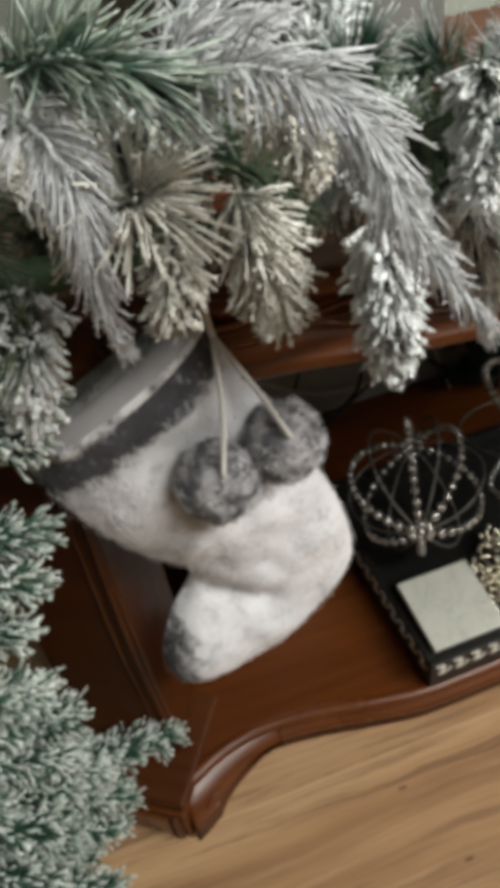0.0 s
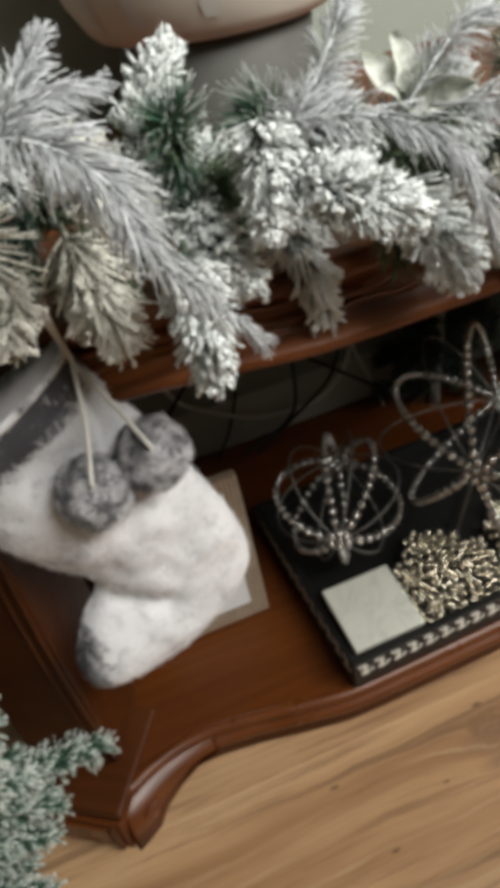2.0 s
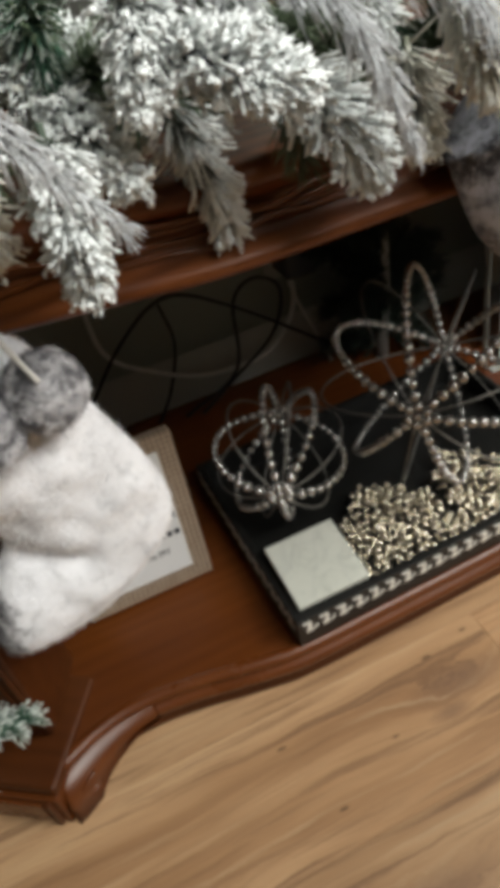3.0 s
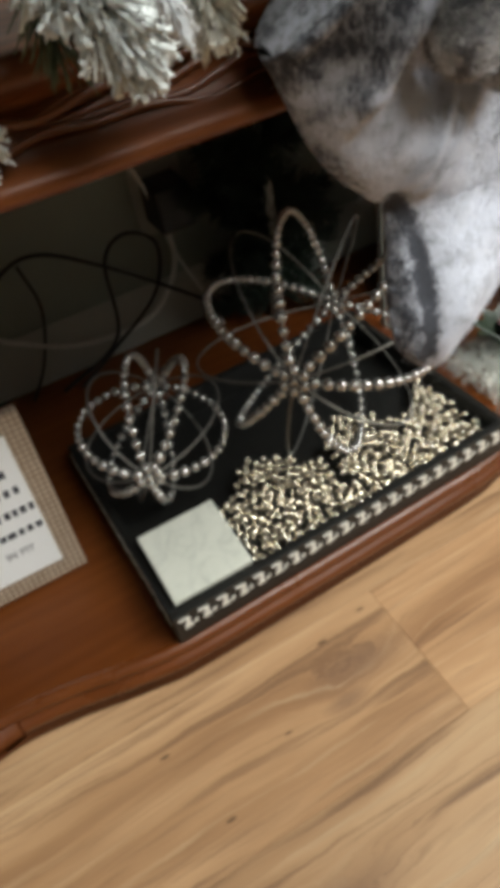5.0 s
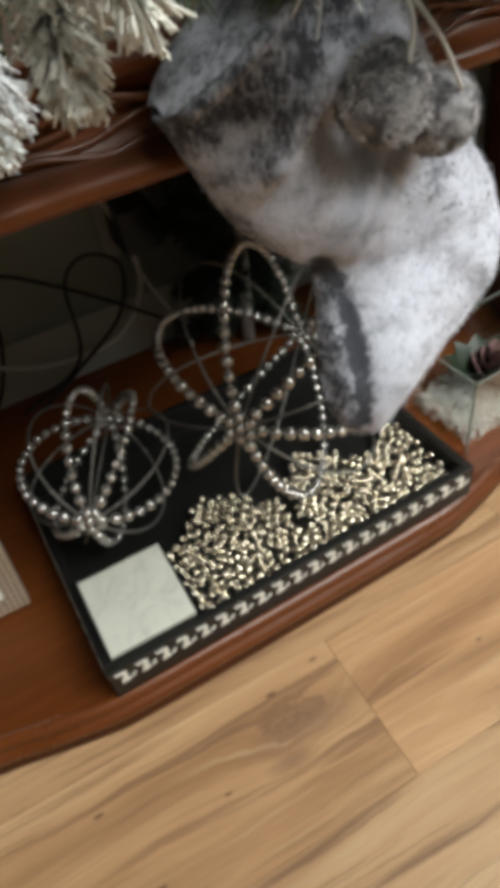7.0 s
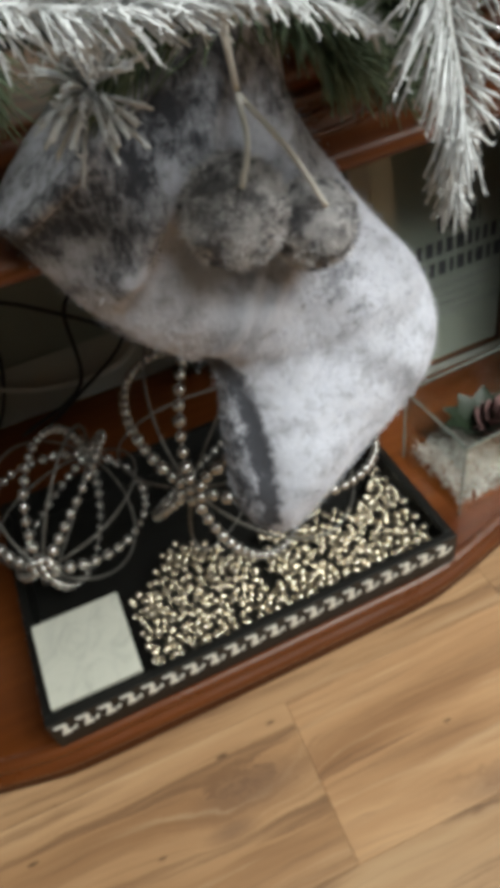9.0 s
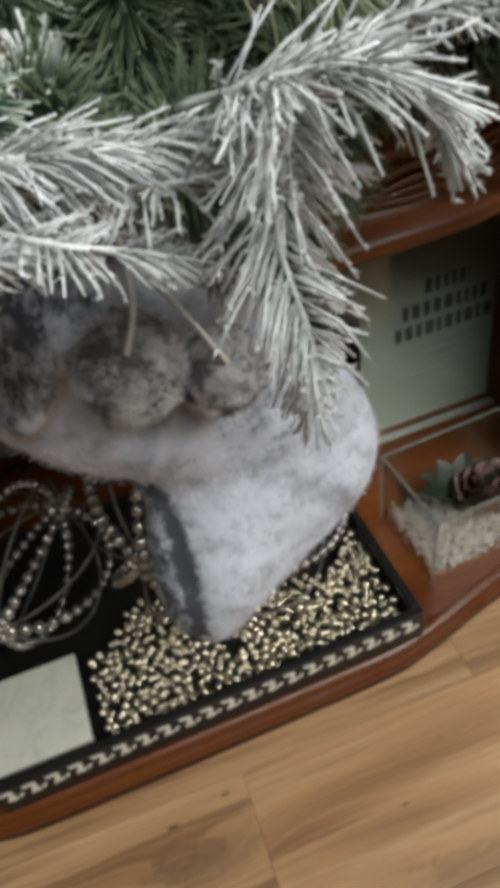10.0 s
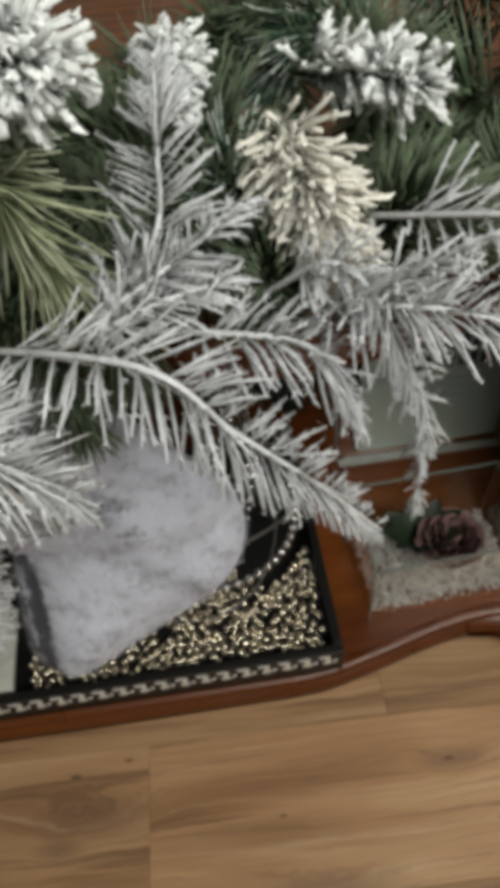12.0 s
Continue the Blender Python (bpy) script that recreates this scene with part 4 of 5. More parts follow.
        top = np.array((spec["tie"][0] - org[0], spec["tie"][1] - spec["y"], spec["tie"][2] - org[1]))
        end = o + np.array((0.0, -r * 0.75, r * 0.72))
        v1, f1 = tube(spline([top, top * 0.5 + end * 0.5 + np.array((0.002, -0.004, 0)), end], 14), spec["cord"], None, 7)
        put("cord", mesh_from("cord", v1, f1, CORD, True), st)
    top = np.array((spec["tie"][0] - org[0], spec["tie"][1] - spec["y"], spec["tie"][2] - org[1]))
    for dx, q in ((-0.007, 1), (0.004, -1)):
        hook = np.array((spec["hook"][0] - org[0] + dx, spec["hook"][1] - spec["y"], spec["hook"][2] - org[1]))
        v1, f1 = tube(spline([top, top * 0.5 + hook * 0.5 + np.array((0.002 * q, 0, 0)), hook], 10), spec["cord"], None, 7)
        put("hanging_loop", mesh_from("hanging_loop", v1, f1, CORD, True), st)
    return st


S1 = dict(knot=(-0.208, 0.675), y=0.005, thick=0.034, lean=(0.42, 0.32, -0.028), lining=LINING, rise=0.009, cover=(0.10, 0.93), box=((-0.40, 0.25), (-0.05, 0.74)), rim=0.6, inset=0.006,
          outline=[(-0.365, 0.66), (-0.352, 0.585), (-0.331, 0.531), (-0.298, 0.479), (-0.267, 0.442), (-0.295, 0.402), (-0.313, 0.362), (-0.310, 0.333), (-0.296, 0.321), (-0.250, 0.318), (-0.197, 0.329), (-0.150, 0.355), (-0.117, 0.382), (-0.103, 0.412), (-0.112, 0.466), (-0.135, 0.530), (-0.167, 0.607), (-0.196, 0.665), (-0.235, 0.745), (-0.33, 0.73)],
          folds=(([(-0.20, 0.64), (-0.235, 0.545), (-0.26, 0.50)], 0.02, 0.006, 0.5), ([(-0.262, 0.437), (-0.205, 0.405)], 0.012, -0.010, 1.0)),
          bands=(([(-0.335, 0.598), (-0.270, 0.637), (-0.215, 0.668)], 0.022, 1.25), ([(-0.302, 0.392), (-0.300, 0.345)], 0.030, 0.9)),
          cuff=((-0.342, 0.622), (-0.203, 0.693)), pile=26000, cord=0.0021, poms=((-0.226, -0.042, 0.581, 0.032), (-0.175, -0.036, 0.592, 0.031)), tie=(-0.208, -0.022, 0.683), hook=(-0.216, -0.043, 0.752))
S2 = dict(knot=(0.288, 0.688), y=-0.05, thick=0.034, lean=(0.55, 0.42, -0.038), lining=None, rise=0.003, cover=(0.07, 0.95), box=((0.12, 0.38), (0.44, 0.78)), rim=0.9, inset=0.003,
          outline=[(0.140, 0.700), (0.157, 0.650), (0.186, 0.592), (0.222, 0.556), (0.237, 0.541), (0.231, 0.500), (0.226, 0.460), (0.231, 0.431), (0.250, 0.413), (0.272, 0.414), (0.309, 0.439), (0.362, 0.471), (0.391, 0.499), (0.400, 0.533), (0.389, 0.570), (0.364, 0.604), (0.336, 0.645), (0.312, 0.690), (0.292, 0.770), (0.18, 0.77)],
          folds=(([(0.275, 0.735), (0.248, 0.685), (0.222, 0.664), (0.208, 0.640)], 0.006, 0.017, 3.5), ([(0.275, 0.628), (0.259, 0.597), (0.243, 0.570)], 0.006, 0.006, 1.0), ([(0.288, 0.615), (0.270, 0.588), (0.256, 0.562)], 0.005, 0.005, 1.0),
                 ([(0.240, 0.555), (0.251, 0.530), (0.250, 0.470), (0.246, 0.430)], 0.008, -0.003, 1.0), ([(0.240, 0.648), (0.266, 0.640)], 0.02, -0.020, 1.0)),
          bands=(([(0.236, 0.560), (0.249, 0.539), (0.252, 0.510), (0.249, 0.475), (0.246, 0.440)], 0.008, 1.3), ([(0.232, 0.530), (0.232, 0.480), (0.238, 0.425)], 0.018, 0.95), ([(0.285, 0.712), (0.318, 0.668)], 0.020, 0.75), ([(0.155, 0.660), (0.205, 0.690), (0.262, 0.728)], 0.028, 1.0), ([(0.160, 0.635), (0.205, 0.570)], 0.014, 0.8), ([(0.30, 0.60), (0.33, 0.58)], 0.02, 0.5),
                 ([(0.215, 0.668), (0.185, 0.645)], 0.026, 0.78)),
          cuff=((0.146, 0.664), (0.262, 0.742)), pile=16000, cord=0.0013, poms=((0.255, -0.106, 0.666, 0.0255), (0.296, -0.100, 0.644, 0.0225)), tie=(0.267, -0.100, 0.712), hook=(0.262, -0.11, 0.76))
FUR1 = make_fur("white_plush", (0.86, 0.86, 0.88), (0.05, 0.05, 0.058), (0.52, 0.74, 0.42))
FUR2 = make_fur("grey_plush", (0.58, 0.60, 0.68), (0.040, 0.043, 0.055), (0.48, 0.68, 0.55))
S2["lining"] = FUR2
stocking(S1, "white plush stocking with frosted cuff and pompoms hanging from mantel", FUR1, FUR1, 11)
stocking(S2, "grey plush stocking with dark toe and pompoms hanging from mantel", FUR2, FUR2, 12)


# ---- fir branches ----
def twig(pts, needles, nlen, angle, r, seed, flat=1.0, start=0.1, droop=0.0, stem=0.002, tip_short=0.5, lumps=0, lump_r=0.004, curl=0.0, spread=0.25, tiers=0, blunt=0.4, snow=(0.25, 1.0), barbs=0, barb=0.003, fluff=0.55):
    """Stem with needles all round it; flat below 1 makes it a frond. Returns vertices, faces and flock."""
    rg = np.random.default_rng(seed)
    path = spline(pts, 40)
    tan, u, v = frames_along(path)
    verts, faces = tube(path, stem, stem * 0.45, 5)
    verts = [np.array(q) for q in verts]
    att = [min(1.0, 0.06 * (i // 5)) for i in range(len(verts))]
    s = rg.uniform(start, 1.0, needles)
    if tiers:
        s = start + (1 - start) * (np.floor((s - start) / (1 - start) * tiers) + rg.uniform(0, 0.35, needles)) / tiers
    for q in s:
        i = min(39, int(q * 39))
        az = rg.uniform(0, 2 * math.pi)
        rad = math.cos(az) * u[i] + flat * math.sin(az) * v[i]
        rad = rad / (np.linalg.norm(rad) + 1e-9)
        an = angle * (1 - 0.55 * q) + rg.normal(0, spread * 0.5)
        dr = tan[i] * math.cos(an) + rad * math.sin(an) + rg.normal(0, spread * 0.35, 3)
        dr[2] -= droop
        dr /= np.linalg.norm(dr)
        L = nlen * (1 - (1 - tip_short) * q ** 2) * rg.uniform(0.7, 1.1)
        b = path[i] + rad * stem * 0.4
        mid = b + dr * L * 0.55
        e = mid + (dr + np.array((0, 0, -curl)) + rg.normal(0, 0.08, 3)) * L * 0.45
        sd = np.cross(dr, rg.normal(0, 1, 3))
        sd /= np.linalg.norm(sd) + 1e-9
        w = np.cross(dr, sd)
        o = len(verts)
        for c, rr, al in ((b, r * 0.6, 0.0), (mid, r * rg.uniform(0.8, 1.25), 0.55), (e, r * blunt, 1.0)):
            for k in range(3):
                a = k * 2.0944
                verts.append(c + rr * (math.cos(a) * sd + math.sin(a) * w))
                att.append(al)
        for lv in (0, 3):
            for k in range(3):
                faces.append((o + lv + k, o + lv + (k + 1) % 3, o + lv + 3 + (k + 1) % 3, o + lv + 3 + k))
        faces.append((o + 6, o + 7, o + 8))
        for _ in range(barbs):
            s2 = rg.uniform(0.15, 1.0)
            at = b * (1 - s2) + e * s2 if s2 > 0.55 else b + (mid - b) * s2 / 0.55
            if s2 > 0.55:
                at = mid + (e - mid) * (s2 - 0.55) / 0.45
            out = dr * 0.9 + rg.normal(0, 0.75, 3)
            out *= barb * rg.uniform(0.4, 1.0) / np.linalg.norm(out)
            wide = np.cross(out, rg.normal(0, 1, 3))
            wide *= r * fluff / (np.linalg.norm(wide) + 1e-9)
            o = len(verts)
            verts.extend((at - wide, at + wide, at + out))
            att.extend((s2, s2, 1.1))
            faces.append((o, o + 1, o + 2))
        for _ in range(4 if lumps and rg.random() < lumps else 0):
            o = len(verts)
            lr = lump_r * rg.uniform(0.4, 0.85)
            s2 = rg.uniform(*snow)
            verts.extend(ICO1[0] * lr * rg.uniform(0.4, 1.6, (len(ICO1[0]), 1)) + b * (1 - s2) + e * s2 + rg.normal(0, lr * 0.5, 3))
            att.extend([1.1] * len(ICO1[0]))
            faces.extend(tuple(o + k for k in fc) for fc in ICO1[1])
    return verts, faces, att


def branch(name, parent, mat, label="", **kw):
    v1, f1, a1 = twig(**kw)
    return put(name, mesh_from(name, v1, f1, mat, True, a1), parent, label)


garland = thing("fir_garland", "flocked fir garland with silvery glittered sprigs on the mantel top", "garland", at=(-0.001, 0.007, -0.004))


def moved(pts, by):
    return [tuple(a + b for a, b in zip(q, by)) for q in pts]


def silver(pts, seed, n=330, nlen=0.036, flat=0.35, **kw):
    if seed > 8:
        pts = moved(pts, (-0.006, 0.0, -0.006) if seed in (9, 10, 18, 19) else (0.010, 0.0, -0.008))
    branch("silver_sprig", garland, SILVER, "long silvery glittered sprig", pts=pts, needles=int(n * (0.8 if seed < 9 else 0.5)), nlen=nlen, angle=0.92 if seed < 9 else 1.25, r=0.00055 if seed < 9 else 0.00058, seed=seed, flat=flat if seed < 9 else flat * 0.4, start=0.10, droop=0.12 if seed < 9 else 0.03, stem=0.0016 if seed < 9 else 0.0012, tip_short=0.35, curl=0.35 if seed < 9 else 0.12, spread=0.22 if seed < 9 else 0.12, blunt=0.7, barbs=6 if seed < 9 else 12, barb=0.0042 if seed < 9 else 0.0034, **kw)


def flocked(pts, seed, n=260, nlen=0.028, mat=None, lumps=0.55, r=0.0014, angle=0.95, lump_r=0.0034):
    if 25 <= seed <= 29:
        pts = moved(pts, (0.0, 0.0, 0.013))
    branch("flocked_tip", garland, mat or FLOCK, "snowy flocked fir tip", pts=pts, needles=int(n * (1.3 if mat is None else 1.1)), nlen=nlen, angle=angle, r=r if mat is None else 0.00105, seed=seed, start=0.08, droop=0.05, stem=0.0024, tip_short=0.75, lumps=lumps * 0.3 if seed < 100 else 0, lump_r=lump_r * (0.9 if mat is None else 0.7), spread=0.34, blunt=0.9, snow=(0.55, 1.03), barbs=int(4 + 10 * lumps), barb=0.0050, fluff=1.05)


def green(pts, seed, n=240, nlen=0.045, mat=None):
    branch("green_tip", garland, mat or GREEN, "dark green fir tip", pts=pts, needles=n, nlen=nlen, angle=0.8, r=0.00075, seed=seed, start=0.05, stem=0.002, tip_short=0.7, spread=0.25)


def rosette(c, toward, seed, radius=0.055, n=70, mat=None):
    c, t = np.array(c), np.array(toward)
    branch("flocked_rosette", garland, mat or CREAM_FLOCK, "open flocked needle rosette", pts=[c - t * 0.02, c - t * 0.008, c], needles=n, nlen=radius, angle=1.6, r=0.0010, seed=seed, start=0.3, stem=0.003, tip_short=1.0, curl=0.25, spread=0.6, blunt=0.8, barbs=8, barb=0.005, fluff=0.9)


silver([(-0.229, -0.08, 0.843), (-0.195, -0.13, 0.857), (-0.165, -0.16, 0.841), (-0.15, -0.175, 0.804), (-0.103, -0.17, 0.738)], 1, 620, 0.034)
silver([(-0.286, -0.08, 0.85), (-0.272, -0.11, 0.844), (-0.265, -0.125, 0.823), (-0.268, -0.12, 0.785), (-0.263, -0.1, 0.735)], 2, 380, 0.028)
silver([(-0.24, -0.05, 0.82), (-0.189, -0.02, 0.85), (-0.131, 0.0, 0.85)], 3, 320, 0.04)
silver([(-0.057, -0.06, 0.816), (-0.004, -0.09, 0.817), (0.034, -0.12, 0.801), (0.053, -0.135, 0.765), (0.079, -0.131, 0.715)], 4, 460, 0.032)
silver([(-0.04, -0.06, 0.80), (-0.011, -0.03, 0.815), (0.024, 0.0, 0.82)], 5, 260, 0.038)
silver([(-0.02, -0.03, 0.80), (0.022, -0.005, 0.840), (0.045, 0.015, 0.862)], 0, 260, 0.034)
silver([(0.06, -0.04, 0.80), (0.105, -0.025, 0.832), (0.15, -0.02, 0.842)], 3, 260, 0.034)
silver([(-0.21, -0.01, 0.825), (-0.178, 0.015, 0.857), (-0.155, 0.03, 0.880)], 5, 240, 0.032)
silver([(0.052, -0.08, 0.808), (0.085, -0.11, 0.806), (0.109, -0.13, 0.789), (0.128, -0.14, 0.755)], 6, 340, 0.034)
silver([(0.15, -0.13, 0.775), (0.185, -0.17, 0.775), (0.215, -0.19, 0.771), (0.252, -0.2, 0.768)], 7, 420, 0.019, 0.6)
silver([(0.17, -0.14, 0.79), (0.23, -0.17, 0.785), (0.27, -0.18, 0.782), (0.327, -0.17, 0.775)], 8, 420, 0.03)
silver([(0.294, -0.18, 0.795), (0.313, -0.2, 0.797), (0.306, -0.205, 0.767), (0.311, -0.21, 0.735), (0.312, -0.208, 0.704)], 9, 560, 0.034)
silver([(0.291, -0.18, 0.794), (0.323, -0.2, 0.801), (0.343, -0.205, 0.795), (0.36, -0.2, 0.77)], 10, 360, 0.032)
silver([(0.30, -0.15, 0.79), (0.365, -0.185, 0.805), (0.389, -0.19, 0.78), (0.416, -0.185, 0.741), (0.44, -0.18, 0.702)], 11, 420, 0.026)
silver([(0.37, -0.16, 0.795), (0.408, -0.165, 0.79), (0.423, -0.165, 0.775), (0.431, -0.17, 0.755)], 12, 260, 0.024)
silver([(0.404, -0.14, 0.789), (0.425, -0.15, 0.804), (0.442, -0.16, 0.784), (0.458, -0.16, 0.735), (0.465, -0.15, 0.663)], 13, 400, 0.02, 0.5)
silver([(0.345, -0.16, 0.795), (0.371, -0.13, 0.806), (0.375, -0.1, 0.824), (0.377, -0.08, 0.839)], 14, 260, 0.027)
silver([(0.345, -0.16, 0.797), (0.375, -0.15, 0.809), (0.399, -0.13, 0.815)], 15, 140, 0.022)
silver([(0.345, -0.165, 0.797), (0.373, -0.16, 0.805), (0.393, -0.15, 0.803)], 16, 140, 0.022)
silver([(0.44, -0.12, 0.80), (0.49, -0.15, 0.81), (0.53, -0.165, 0.79), (0.55, -0.17, 0.74)], 17, 360, 0.032)
silver([(0.215, -0.16, 0.780), (0.251, -0.2, 0.778), (0.271, -0.2, 0.770), (0.293, -0.195, 0.757)], 18, 260, 0.018)
silver([(0.25, -0.15, 0.77), (0.286, -0.19, 0.78), (0.307, -0.19, 0.779), (0.339, -0.18, 0.767)], 19, 300, 0.026)
silver([(0.415, -0.14, 0.775), (0.437, -0.17, 0.811), (0.455, -0.18, 0.828)], 20, 120, 0.02)
silver([(0.425, -0.15, 0.785), (0.445, -0.165, 0.797), (0.475, -0.17, 0.79), (0.51, -0.165, 0.765)], 26, 280, 0.026)
green([(0.27, -0.06, 0.75), (0.293, -0.12, 0.745), (0.30, -0.14, 0.73)], 52, 300, 0.035)
green([(0.24, -0.05, 0.76), (0.257, -0.1, 0.77), (0.26, -0.13, 0.77)], 53, 300, 0.035)
green([(0.31, -0.05, 0.74), (0.328, -0.1, 0.72), (0.335, -0.12, 0.71)], 54, 260, 0.032)
green([(0.20, -0.09, 0.785), (0.224, -0.14, 0.795), (0.235, -0.16, 0.792)], 38, 240, 0.03, PINE)
flocked([(-0.121, -0.09, 0.775), (-0.124, -0.105, 0.73), (-0.125, -0.112, 0.70)], 21, 420, 0.028)
flocked([(-0.185, -0.05, 0.79), (-0.178, -0.06, 0.75), (-0.171, -0.06, 0.715)], 22, 380, 0.036, CREAM_FLOCK, 0.7, 0.0013, 1.0)
flocked([(-0.175, -0.06, 0.83), (-0.167, -0.09, 0.825), (-0.165, -0.11, 0.812)], 23, 160, 0.024, CREAM_FLOCK)
flocked([(-0.056, -0.07, 0.83), (-0.062, -0.09, 0.80), (-0.069, -0.1, 0.775)], 24, 300, 0.026)
flocked([(-0.05, -0.08, 0.78), (-0.02, -0.115, 0.768), (0.002, -0.128, 0.758)], 25, 460, 0.028, None, 0.8)
flocked([(-0.04, -0.03, 0.75), (-0.025, -0.035, 0.70), (-0.012, -0.033, 0.658)], 26, 300, 0.032, None, 0.15, 0.0012)
flocked([(0.03, -0.06, 0.75), (0.05, -0.09, 0.72), (0.063, -0.098, 0.695)], 27, 460, 0.034, None, 0.6)
flocked([(0.116, -0.06, 0.745), (0.112, -0.08, 0.715), (0.109, -0.088, 0.695)], 28, 300, 0.028, CREAM_FLOCK, 0.3)
flocked([(0.12, -0.09, 0.775), (0.126, -0.12, 0.75), (0.131, -0.13, 0.728)], 29, 220, 0.03, CREAM_FLOCK, 0.2, 0.0017)
flocked([(0.425, -0.08, 0.81), (0.432, -0.11, 0.80), (0.438, -0.13, 0.79)], 30, 260, 0.026, CREAM_FLOCK, 0.2)
flocked([(0.44, -0.02, 0.80), (0.46, -0.05, 0.81), (0.475, -0.08, 0.815)], 31, 80, 0.022, None, 0.3)
flocked([(0.39, -0.01, 0.81), (0.392, -0.04, 0.815), (0.393, -0.06, 0.812)], 32, 120, 0.018)
flocked([(-0.12, 0.02, 0.80), (-0.10, 0.025, 0.83), (-0.083, 0.03, 0.85)], 33, 260, 0.024, None, 0.8)
flocked([(-0.30, -0.04, 0.76), (-0.315, -0.06, 0.73), (-0.32, -0.065, 0.70)], 34, 300, 0.03)
rosette((-0.242, -0.105, 0.811), (0.0, -0.75, 0.65), 40, 0.042, 105)
rosette((0.205, -0.15, 0.745), (0.0, -0.6, 0.3), 41, 0.024, 60, SILVER)
flocked([(0.32, -0.07, 0.835), (0.34, -0.10, 0.845), (0.355, -0.125, 0.85)], 35, 190, 0.03, None, 0.35)
flocked([(-0.10, -0.02, 0.775), (-0.095, -0.06, 0.755), (-0.085, -0.075, 0.735)], 36, 300, 0.028)
flocked([(-0.225, -0.05, 0.775), (-0.228, -0.075, 0.76), (-0.235, -0.085, 0.745)], 37, 200, 0.024, CREAM_FLOCK)
green([(-0.28, -0.06, 0.86), (-0.25, -0.10, 0.865), (-0.222, -0.125, 0.855)], 50, 260, 0.045, PALE_PINE)
green([(0.315, -0.09, 0.82), (0.335, -0.12, 0.815), (0.352, -0.14, 0.795)], 51, 130, 0.04, OLIVE)
FROST = make_plain("frosted_leaf", (0.60, 0.62, 0.56), 0.85, 0.0, 0.6, 160, 0.8)
for k, way in enumerate(((0.05, 0.25, 1.0), (1.0, -0.25, 0.15), (0.75, 0.15, 0.7), (-0.55, 0.2, 0.8), (0.35, -0.9, 0.3))):
    way = np.array(way) / np.linalg.norm(way)
    across = np.cross(way, (0.1, -1.0, 0.35))
    across /= np.linalg.norm(across)
    up = np.cross(across, way)
    verts, faces = [], []
    for i in range(12):
        u = i / 11
        half = 0.011 * math.sin(math.pi * min(1, u * 0.93 + 0.05)) ** 0.7
        for j in range(7):
            w = j / 3 - 1
            verts.append(np.array((0.070, -0.025, 0.796)) + way * 0.046 * u + across * half * w + up * (0.006 * w * w - 0.016 * u * u + 0.003 * w * math.sin(11 * u + 2 * w + k) + 0.0015 * math.sin(17 * u + k)))
    for i in range(11):
        for j in range(6):
            q = i * 7 + j
            faces.append((q, q + 1, q + 8, q + 7))
    put("frosted_leaf", mesh_from("frosted_leaf", verts, faces, FROST, True), garland, "broad frosted pale green leaf")
rng = random.Random(21)
for i in range(120):
    x = -0.50 + 1.32 * (i + rng.random()) / 120
    y = rng.uniform(-0.05, 0.02 if -0.17 < x < 0.22 else 0.13) + 0.026 * (x - MID)
    z = rng.uniform(0.725, 0.785)
    if -0.30 < x < 0.15:
        y, z = y + 0.06, z + (0.02 if x < -0.08 else 0.0)
    a = rng.uniform(0, 2 * math.pi)
    L = rng.uniform(0.06, 0.11)
    dx, dy = math.cos(a) * L * 0.8, -abs(math.sin(a)) * L * 0.8
    pts = [(x, y, z), (x + dx * 0.5, y + dy * 0.5, z + 0.02), (x + dx, y + dy, z + rng.uniform(-0.03, 0.035))]
    if i % 3 == 0 and x < 0.28:
        flocked(pts, 100 + i, 240, 0.03, rng.choice((FLOCK, CREAM_FLOCK)), 0.3)
    else:
        green(pts, 100 + i, 260, 0.042, PINE if i % 9 == 1 else GREEN)
for i in range(26):
    x = 0.27 + 0.5 * (i + rng.random()) / 26
    y, z = rng.uniform(-0.10, -0.03), rng.uniform(0.722, 0.762)
    a = rng.uniform(0, 2 * math.pi)
    green([(x, y, z), (x + 0.03 * math.cos(a), y - 0.01, z + 0.012), (x + 0.06 * math.cos(a), y - 0.03 * abs(math.sin(a)), z + 0.02 * math.sin(a))], 600 + i, 330, 0.040)
v, f = tube(spline([(-0.62, 0.03, 0.735), (-0.2, 0.0, 0.74), (0.2, 0.01, 0.738), (0.6, 0.02, 0.74), (0.9, 0.04, 0.735)], 40), 0.012, None, 8)
put("core_rope", mesh_from("core_rope", v, f, GREEN, True, [0.0] * len(v)), garland)

# ---- guessed fir bundle, near-black to keep the recess behind the tray dark ----
filler = thing("recess_fill_bundle", "guessed near-black fir bundle that keeps the shelf recess dark", "greenery", at=(0.42, 0.49, SHELF_Z))
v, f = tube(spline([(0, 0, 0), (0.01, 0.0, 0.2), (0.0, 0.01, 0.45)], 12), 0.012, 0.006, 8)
put("stem", mesh_from("stem", v, f, STEM, True), filler)
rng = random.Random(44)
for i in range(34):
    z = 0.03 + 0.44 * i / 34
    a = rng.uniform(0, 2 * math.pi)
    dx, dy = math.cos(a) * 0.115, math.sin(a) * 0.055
    branch("fir_tip", filler, RECESS_GREEN, pts=[(0, 0, z), (dx * 0.5, dy * 0.5, z + 0.02), (dx, dy, z + rng.uniform(-0.02, 0.05))], needles=260, nlen=0.05, angle=0.9, r=0.0012, seed=700 + i, start=0.05, stem=0.002, tip_short=0.7, spread=0.3)

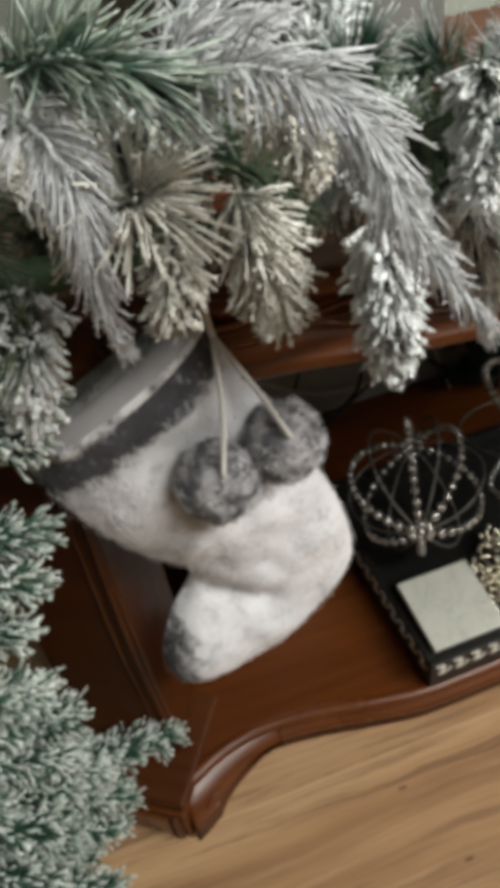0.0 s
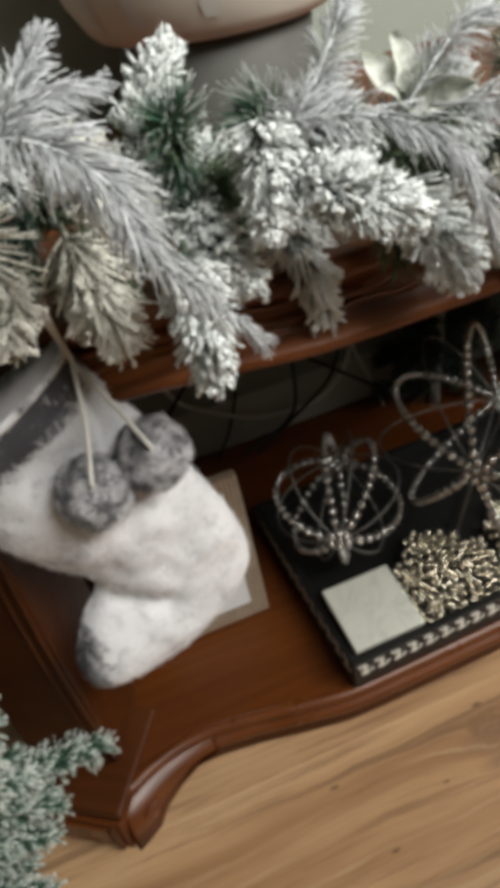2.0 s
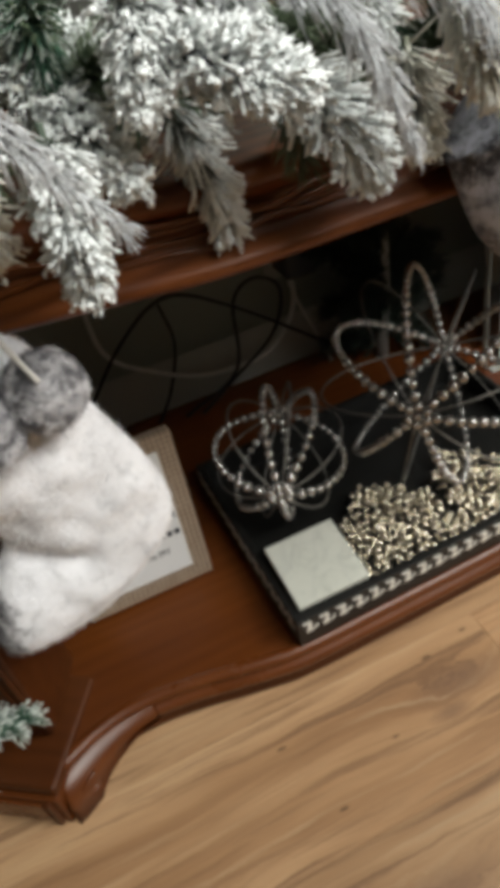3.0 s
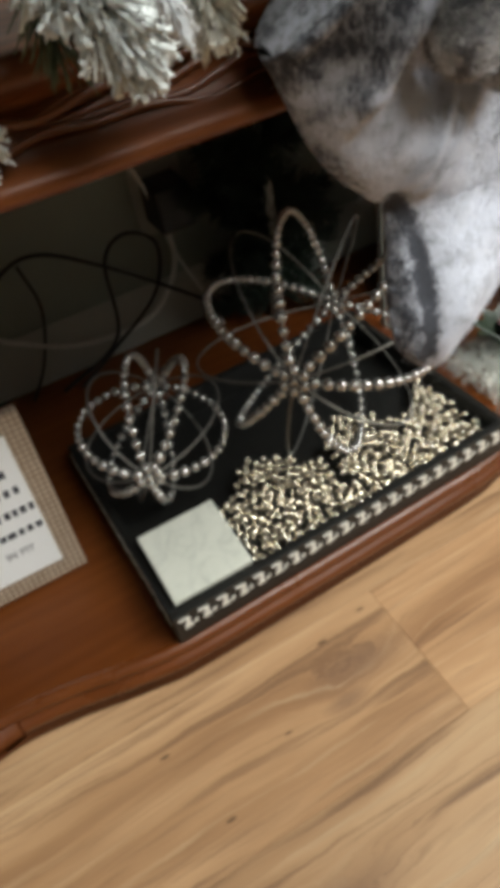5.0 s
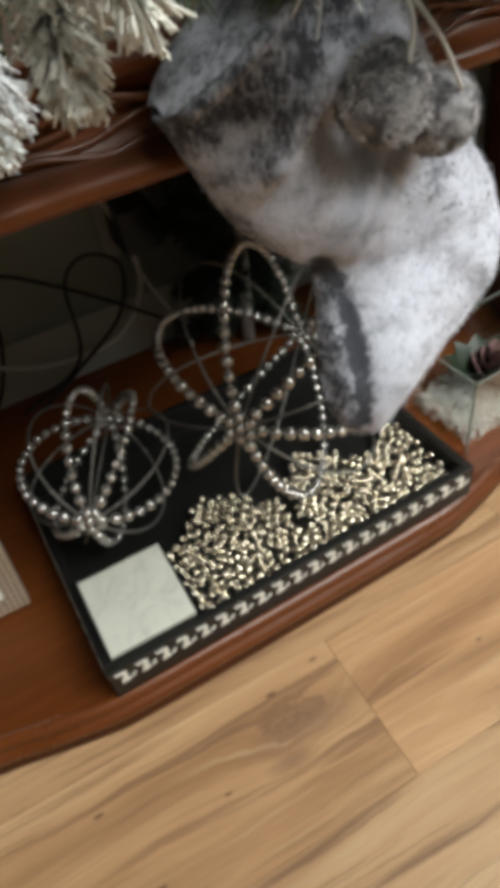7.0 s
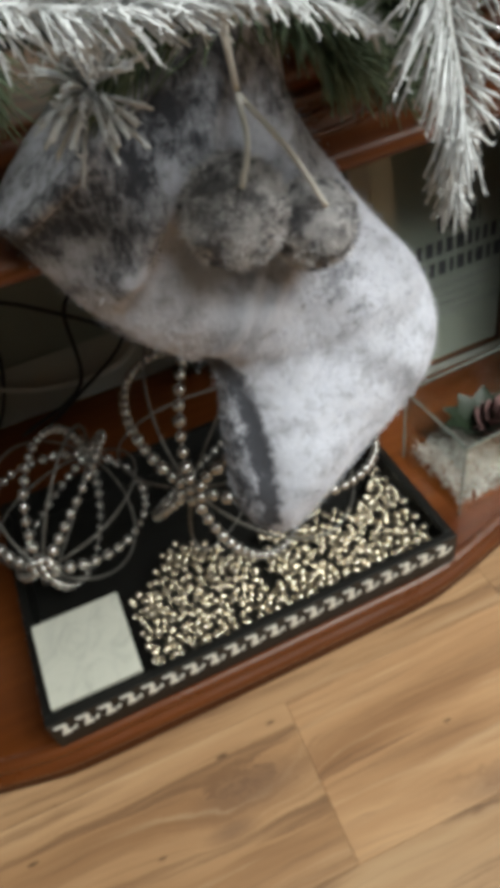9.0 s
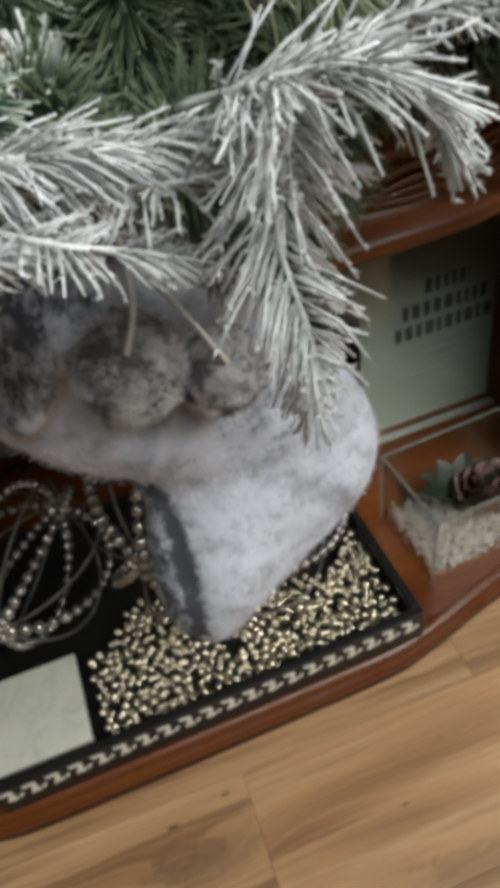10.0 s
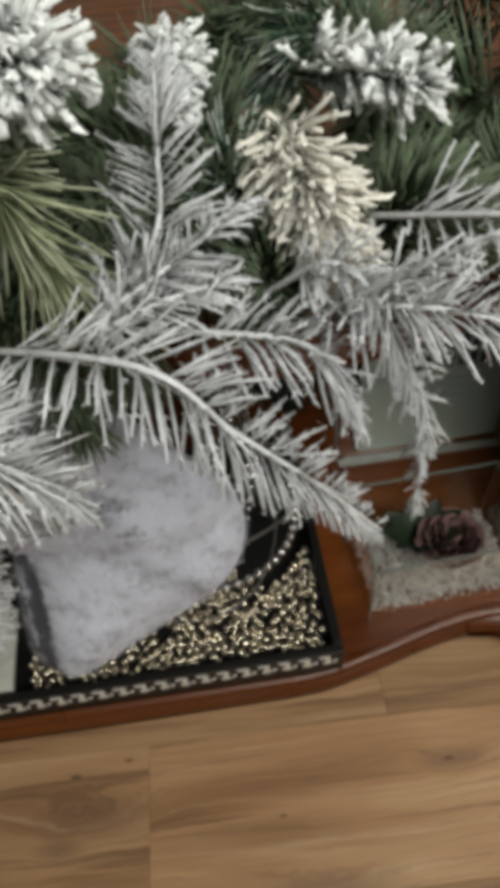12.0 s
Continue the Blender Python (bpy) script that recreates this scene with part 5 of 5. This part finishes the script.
# ---- flocked tree beside the mantel ----
tree = thing("christmas_tree", "flocked green artificial tree on the floor beside the mantel", "christmas tree", at=(-0.80, -0.02, 0))
TREE_O = np.array((-0.80, -0.02, 0.0))
v, f = tube([(0, 0, 0.0), (0, 0, 0.5), (0, 0, 1.5)], 0.03, 0.012, 10)
put("trunk", mesh_from("trunk", v, f, STEM, True), tree)
v, f = tube([(0, 0, 0.0), (0, 0, 0.03)], 0.16, 0.15, 20)
put("stand", mesh_from("stand", v, f, LACQUER), tree)


def bough(tip, seed, root_z, n=620):
    tip = np.array(tip) - TREE_O
    root = np.array((0.02, 0, root_z))
    mid = root * 0.45 + tip * 0.55 + np.array((0, 0, 0.01))
    branch("bough", tree, PINE, pts=[mid, mid * 0.5 + tip * 0.5 + np.array((0, 0, 0.006)), tip], needles=int(n * 0.95), nlen=0.033, angle=1.0, r=0.0015, seed=seed, start=0.0, droop=0.02, stem=0.003, tip_short=0.85, spread=0.5, blunt=0.8, barbs=5, barb=0.006, fluff=0.9)
    v2, f2 = tube(spline([root, mid], 8), 0.005, 0.003, 6)
    put("limb", mesh_from("limb", v2, f2, STEM, True), tree)


for i, (tip, rz) in enumerate((((-0.335, 0.0, 0.185), 0.24), ((-0.394, -0.05, 0.205), 0.25), ((-0.416, -0.06, 0.165), 0.2), ((-0.462, -0.07, 0.173), 0.2), ((-0.495, -0.08, 0.215), 0.25), ((-0.322, -0.05, 0.699), 0.77), ((-0.335, -0.05, 0.671), 0.74), ((-0.375, -0.05, 0.55), 0.6),
                               ((-0.362, -0.03, 0.575), 0.63), ((-0.405, -0.04, 0.49), 0.54), ((-0.420, -0.04, 0.41), 0.46), ((-0.43, -0.07, 0.45), 0.5), ((-0.416, -0.06, 0.336), 0.38), ((-0.40, -0.05, 0.37), 0.42), ((-0.43, -0.07, 0.29), 0.33), ((-0.41, -0.04, 0.25), 0.29))):
    bough(tip, 300 + i, rz)
rng = random.Random(33)
for i in range(18):
    z = 0.10 + 0.34 * i / 18
    bough((rng.uniform(-0.51, -0.43) + 0.06 * z, rng.uniform(-0.14, 0.0), z), 350 + i, z + 0.05, 420)
for i in range(26):
    a, z = rng.uniform(0, 2 * math.pi), 0.15 + 1.2 * i / 26
    L = 0.36 * (1.5 - z) / 1.35 + 0.04
    if math.cos(a) > 0.3 and z > 0.5:
        a += math.pi
    bough((-0.80 + math.cos(a) * L, -0.02 + math.sin(a) * L * 0.9, z), 400 + i, z + 0.04, 300)

# ---- floor planks ----
floor = tagged(new("floor"), "warm oak laminate plank floor", "floor", kind="structure")
sub = part("subfloor", box(X0, X1, Y0, WALL_Y, -0.06, -0.009), make_plain("dark_subfloor", (0.05, 0.035, 0.025), 0.9), floor)
PW, PL, GAP = 0.189, 1.22, 0.0003
MESHES = {}


def plank(x0, x1, y0, y1):
    key = (round(x1 - x0, 3), round(y1 - y0, 3))
    if key not in MESHES:
        bm = box(0, x1 - x0, 0, y1 - y0, -0.009, 0, 0.0004, 1)
        me = bpy.data.meshes.new("plank")
        bm.to_mesh(me)
        bm.free()
        me.materials.append(FLOOR_M)
        MESHES[key] = me
    put("plank", MESHES[key], floor, m=pose(x0, y0, 0))


row = 0
y = -0.029 + 3 * PW
offs = {0: 0.20, 1: 0.9, 2: 0.55, 3: 0.238, 4: 0.72, 5: -0.15, 6: 0.4}
while y > Y0:
    y_lo = max(Y0, y - PW)
    y_hi = min(y, WALL_Y)
    x = offs.get(row, (row * 0.437) % PL) - 4 * PL
    while x < X1:
        a, b = max(x, X0), min(x + PL, X1)
        if b - a > 0.02:
            plank(a + GAP / 2, b - GAP / 2, y_lo + GAP / 2, y_hi - GAP / 2)
        x += PL
    y -= PW
    row += 1
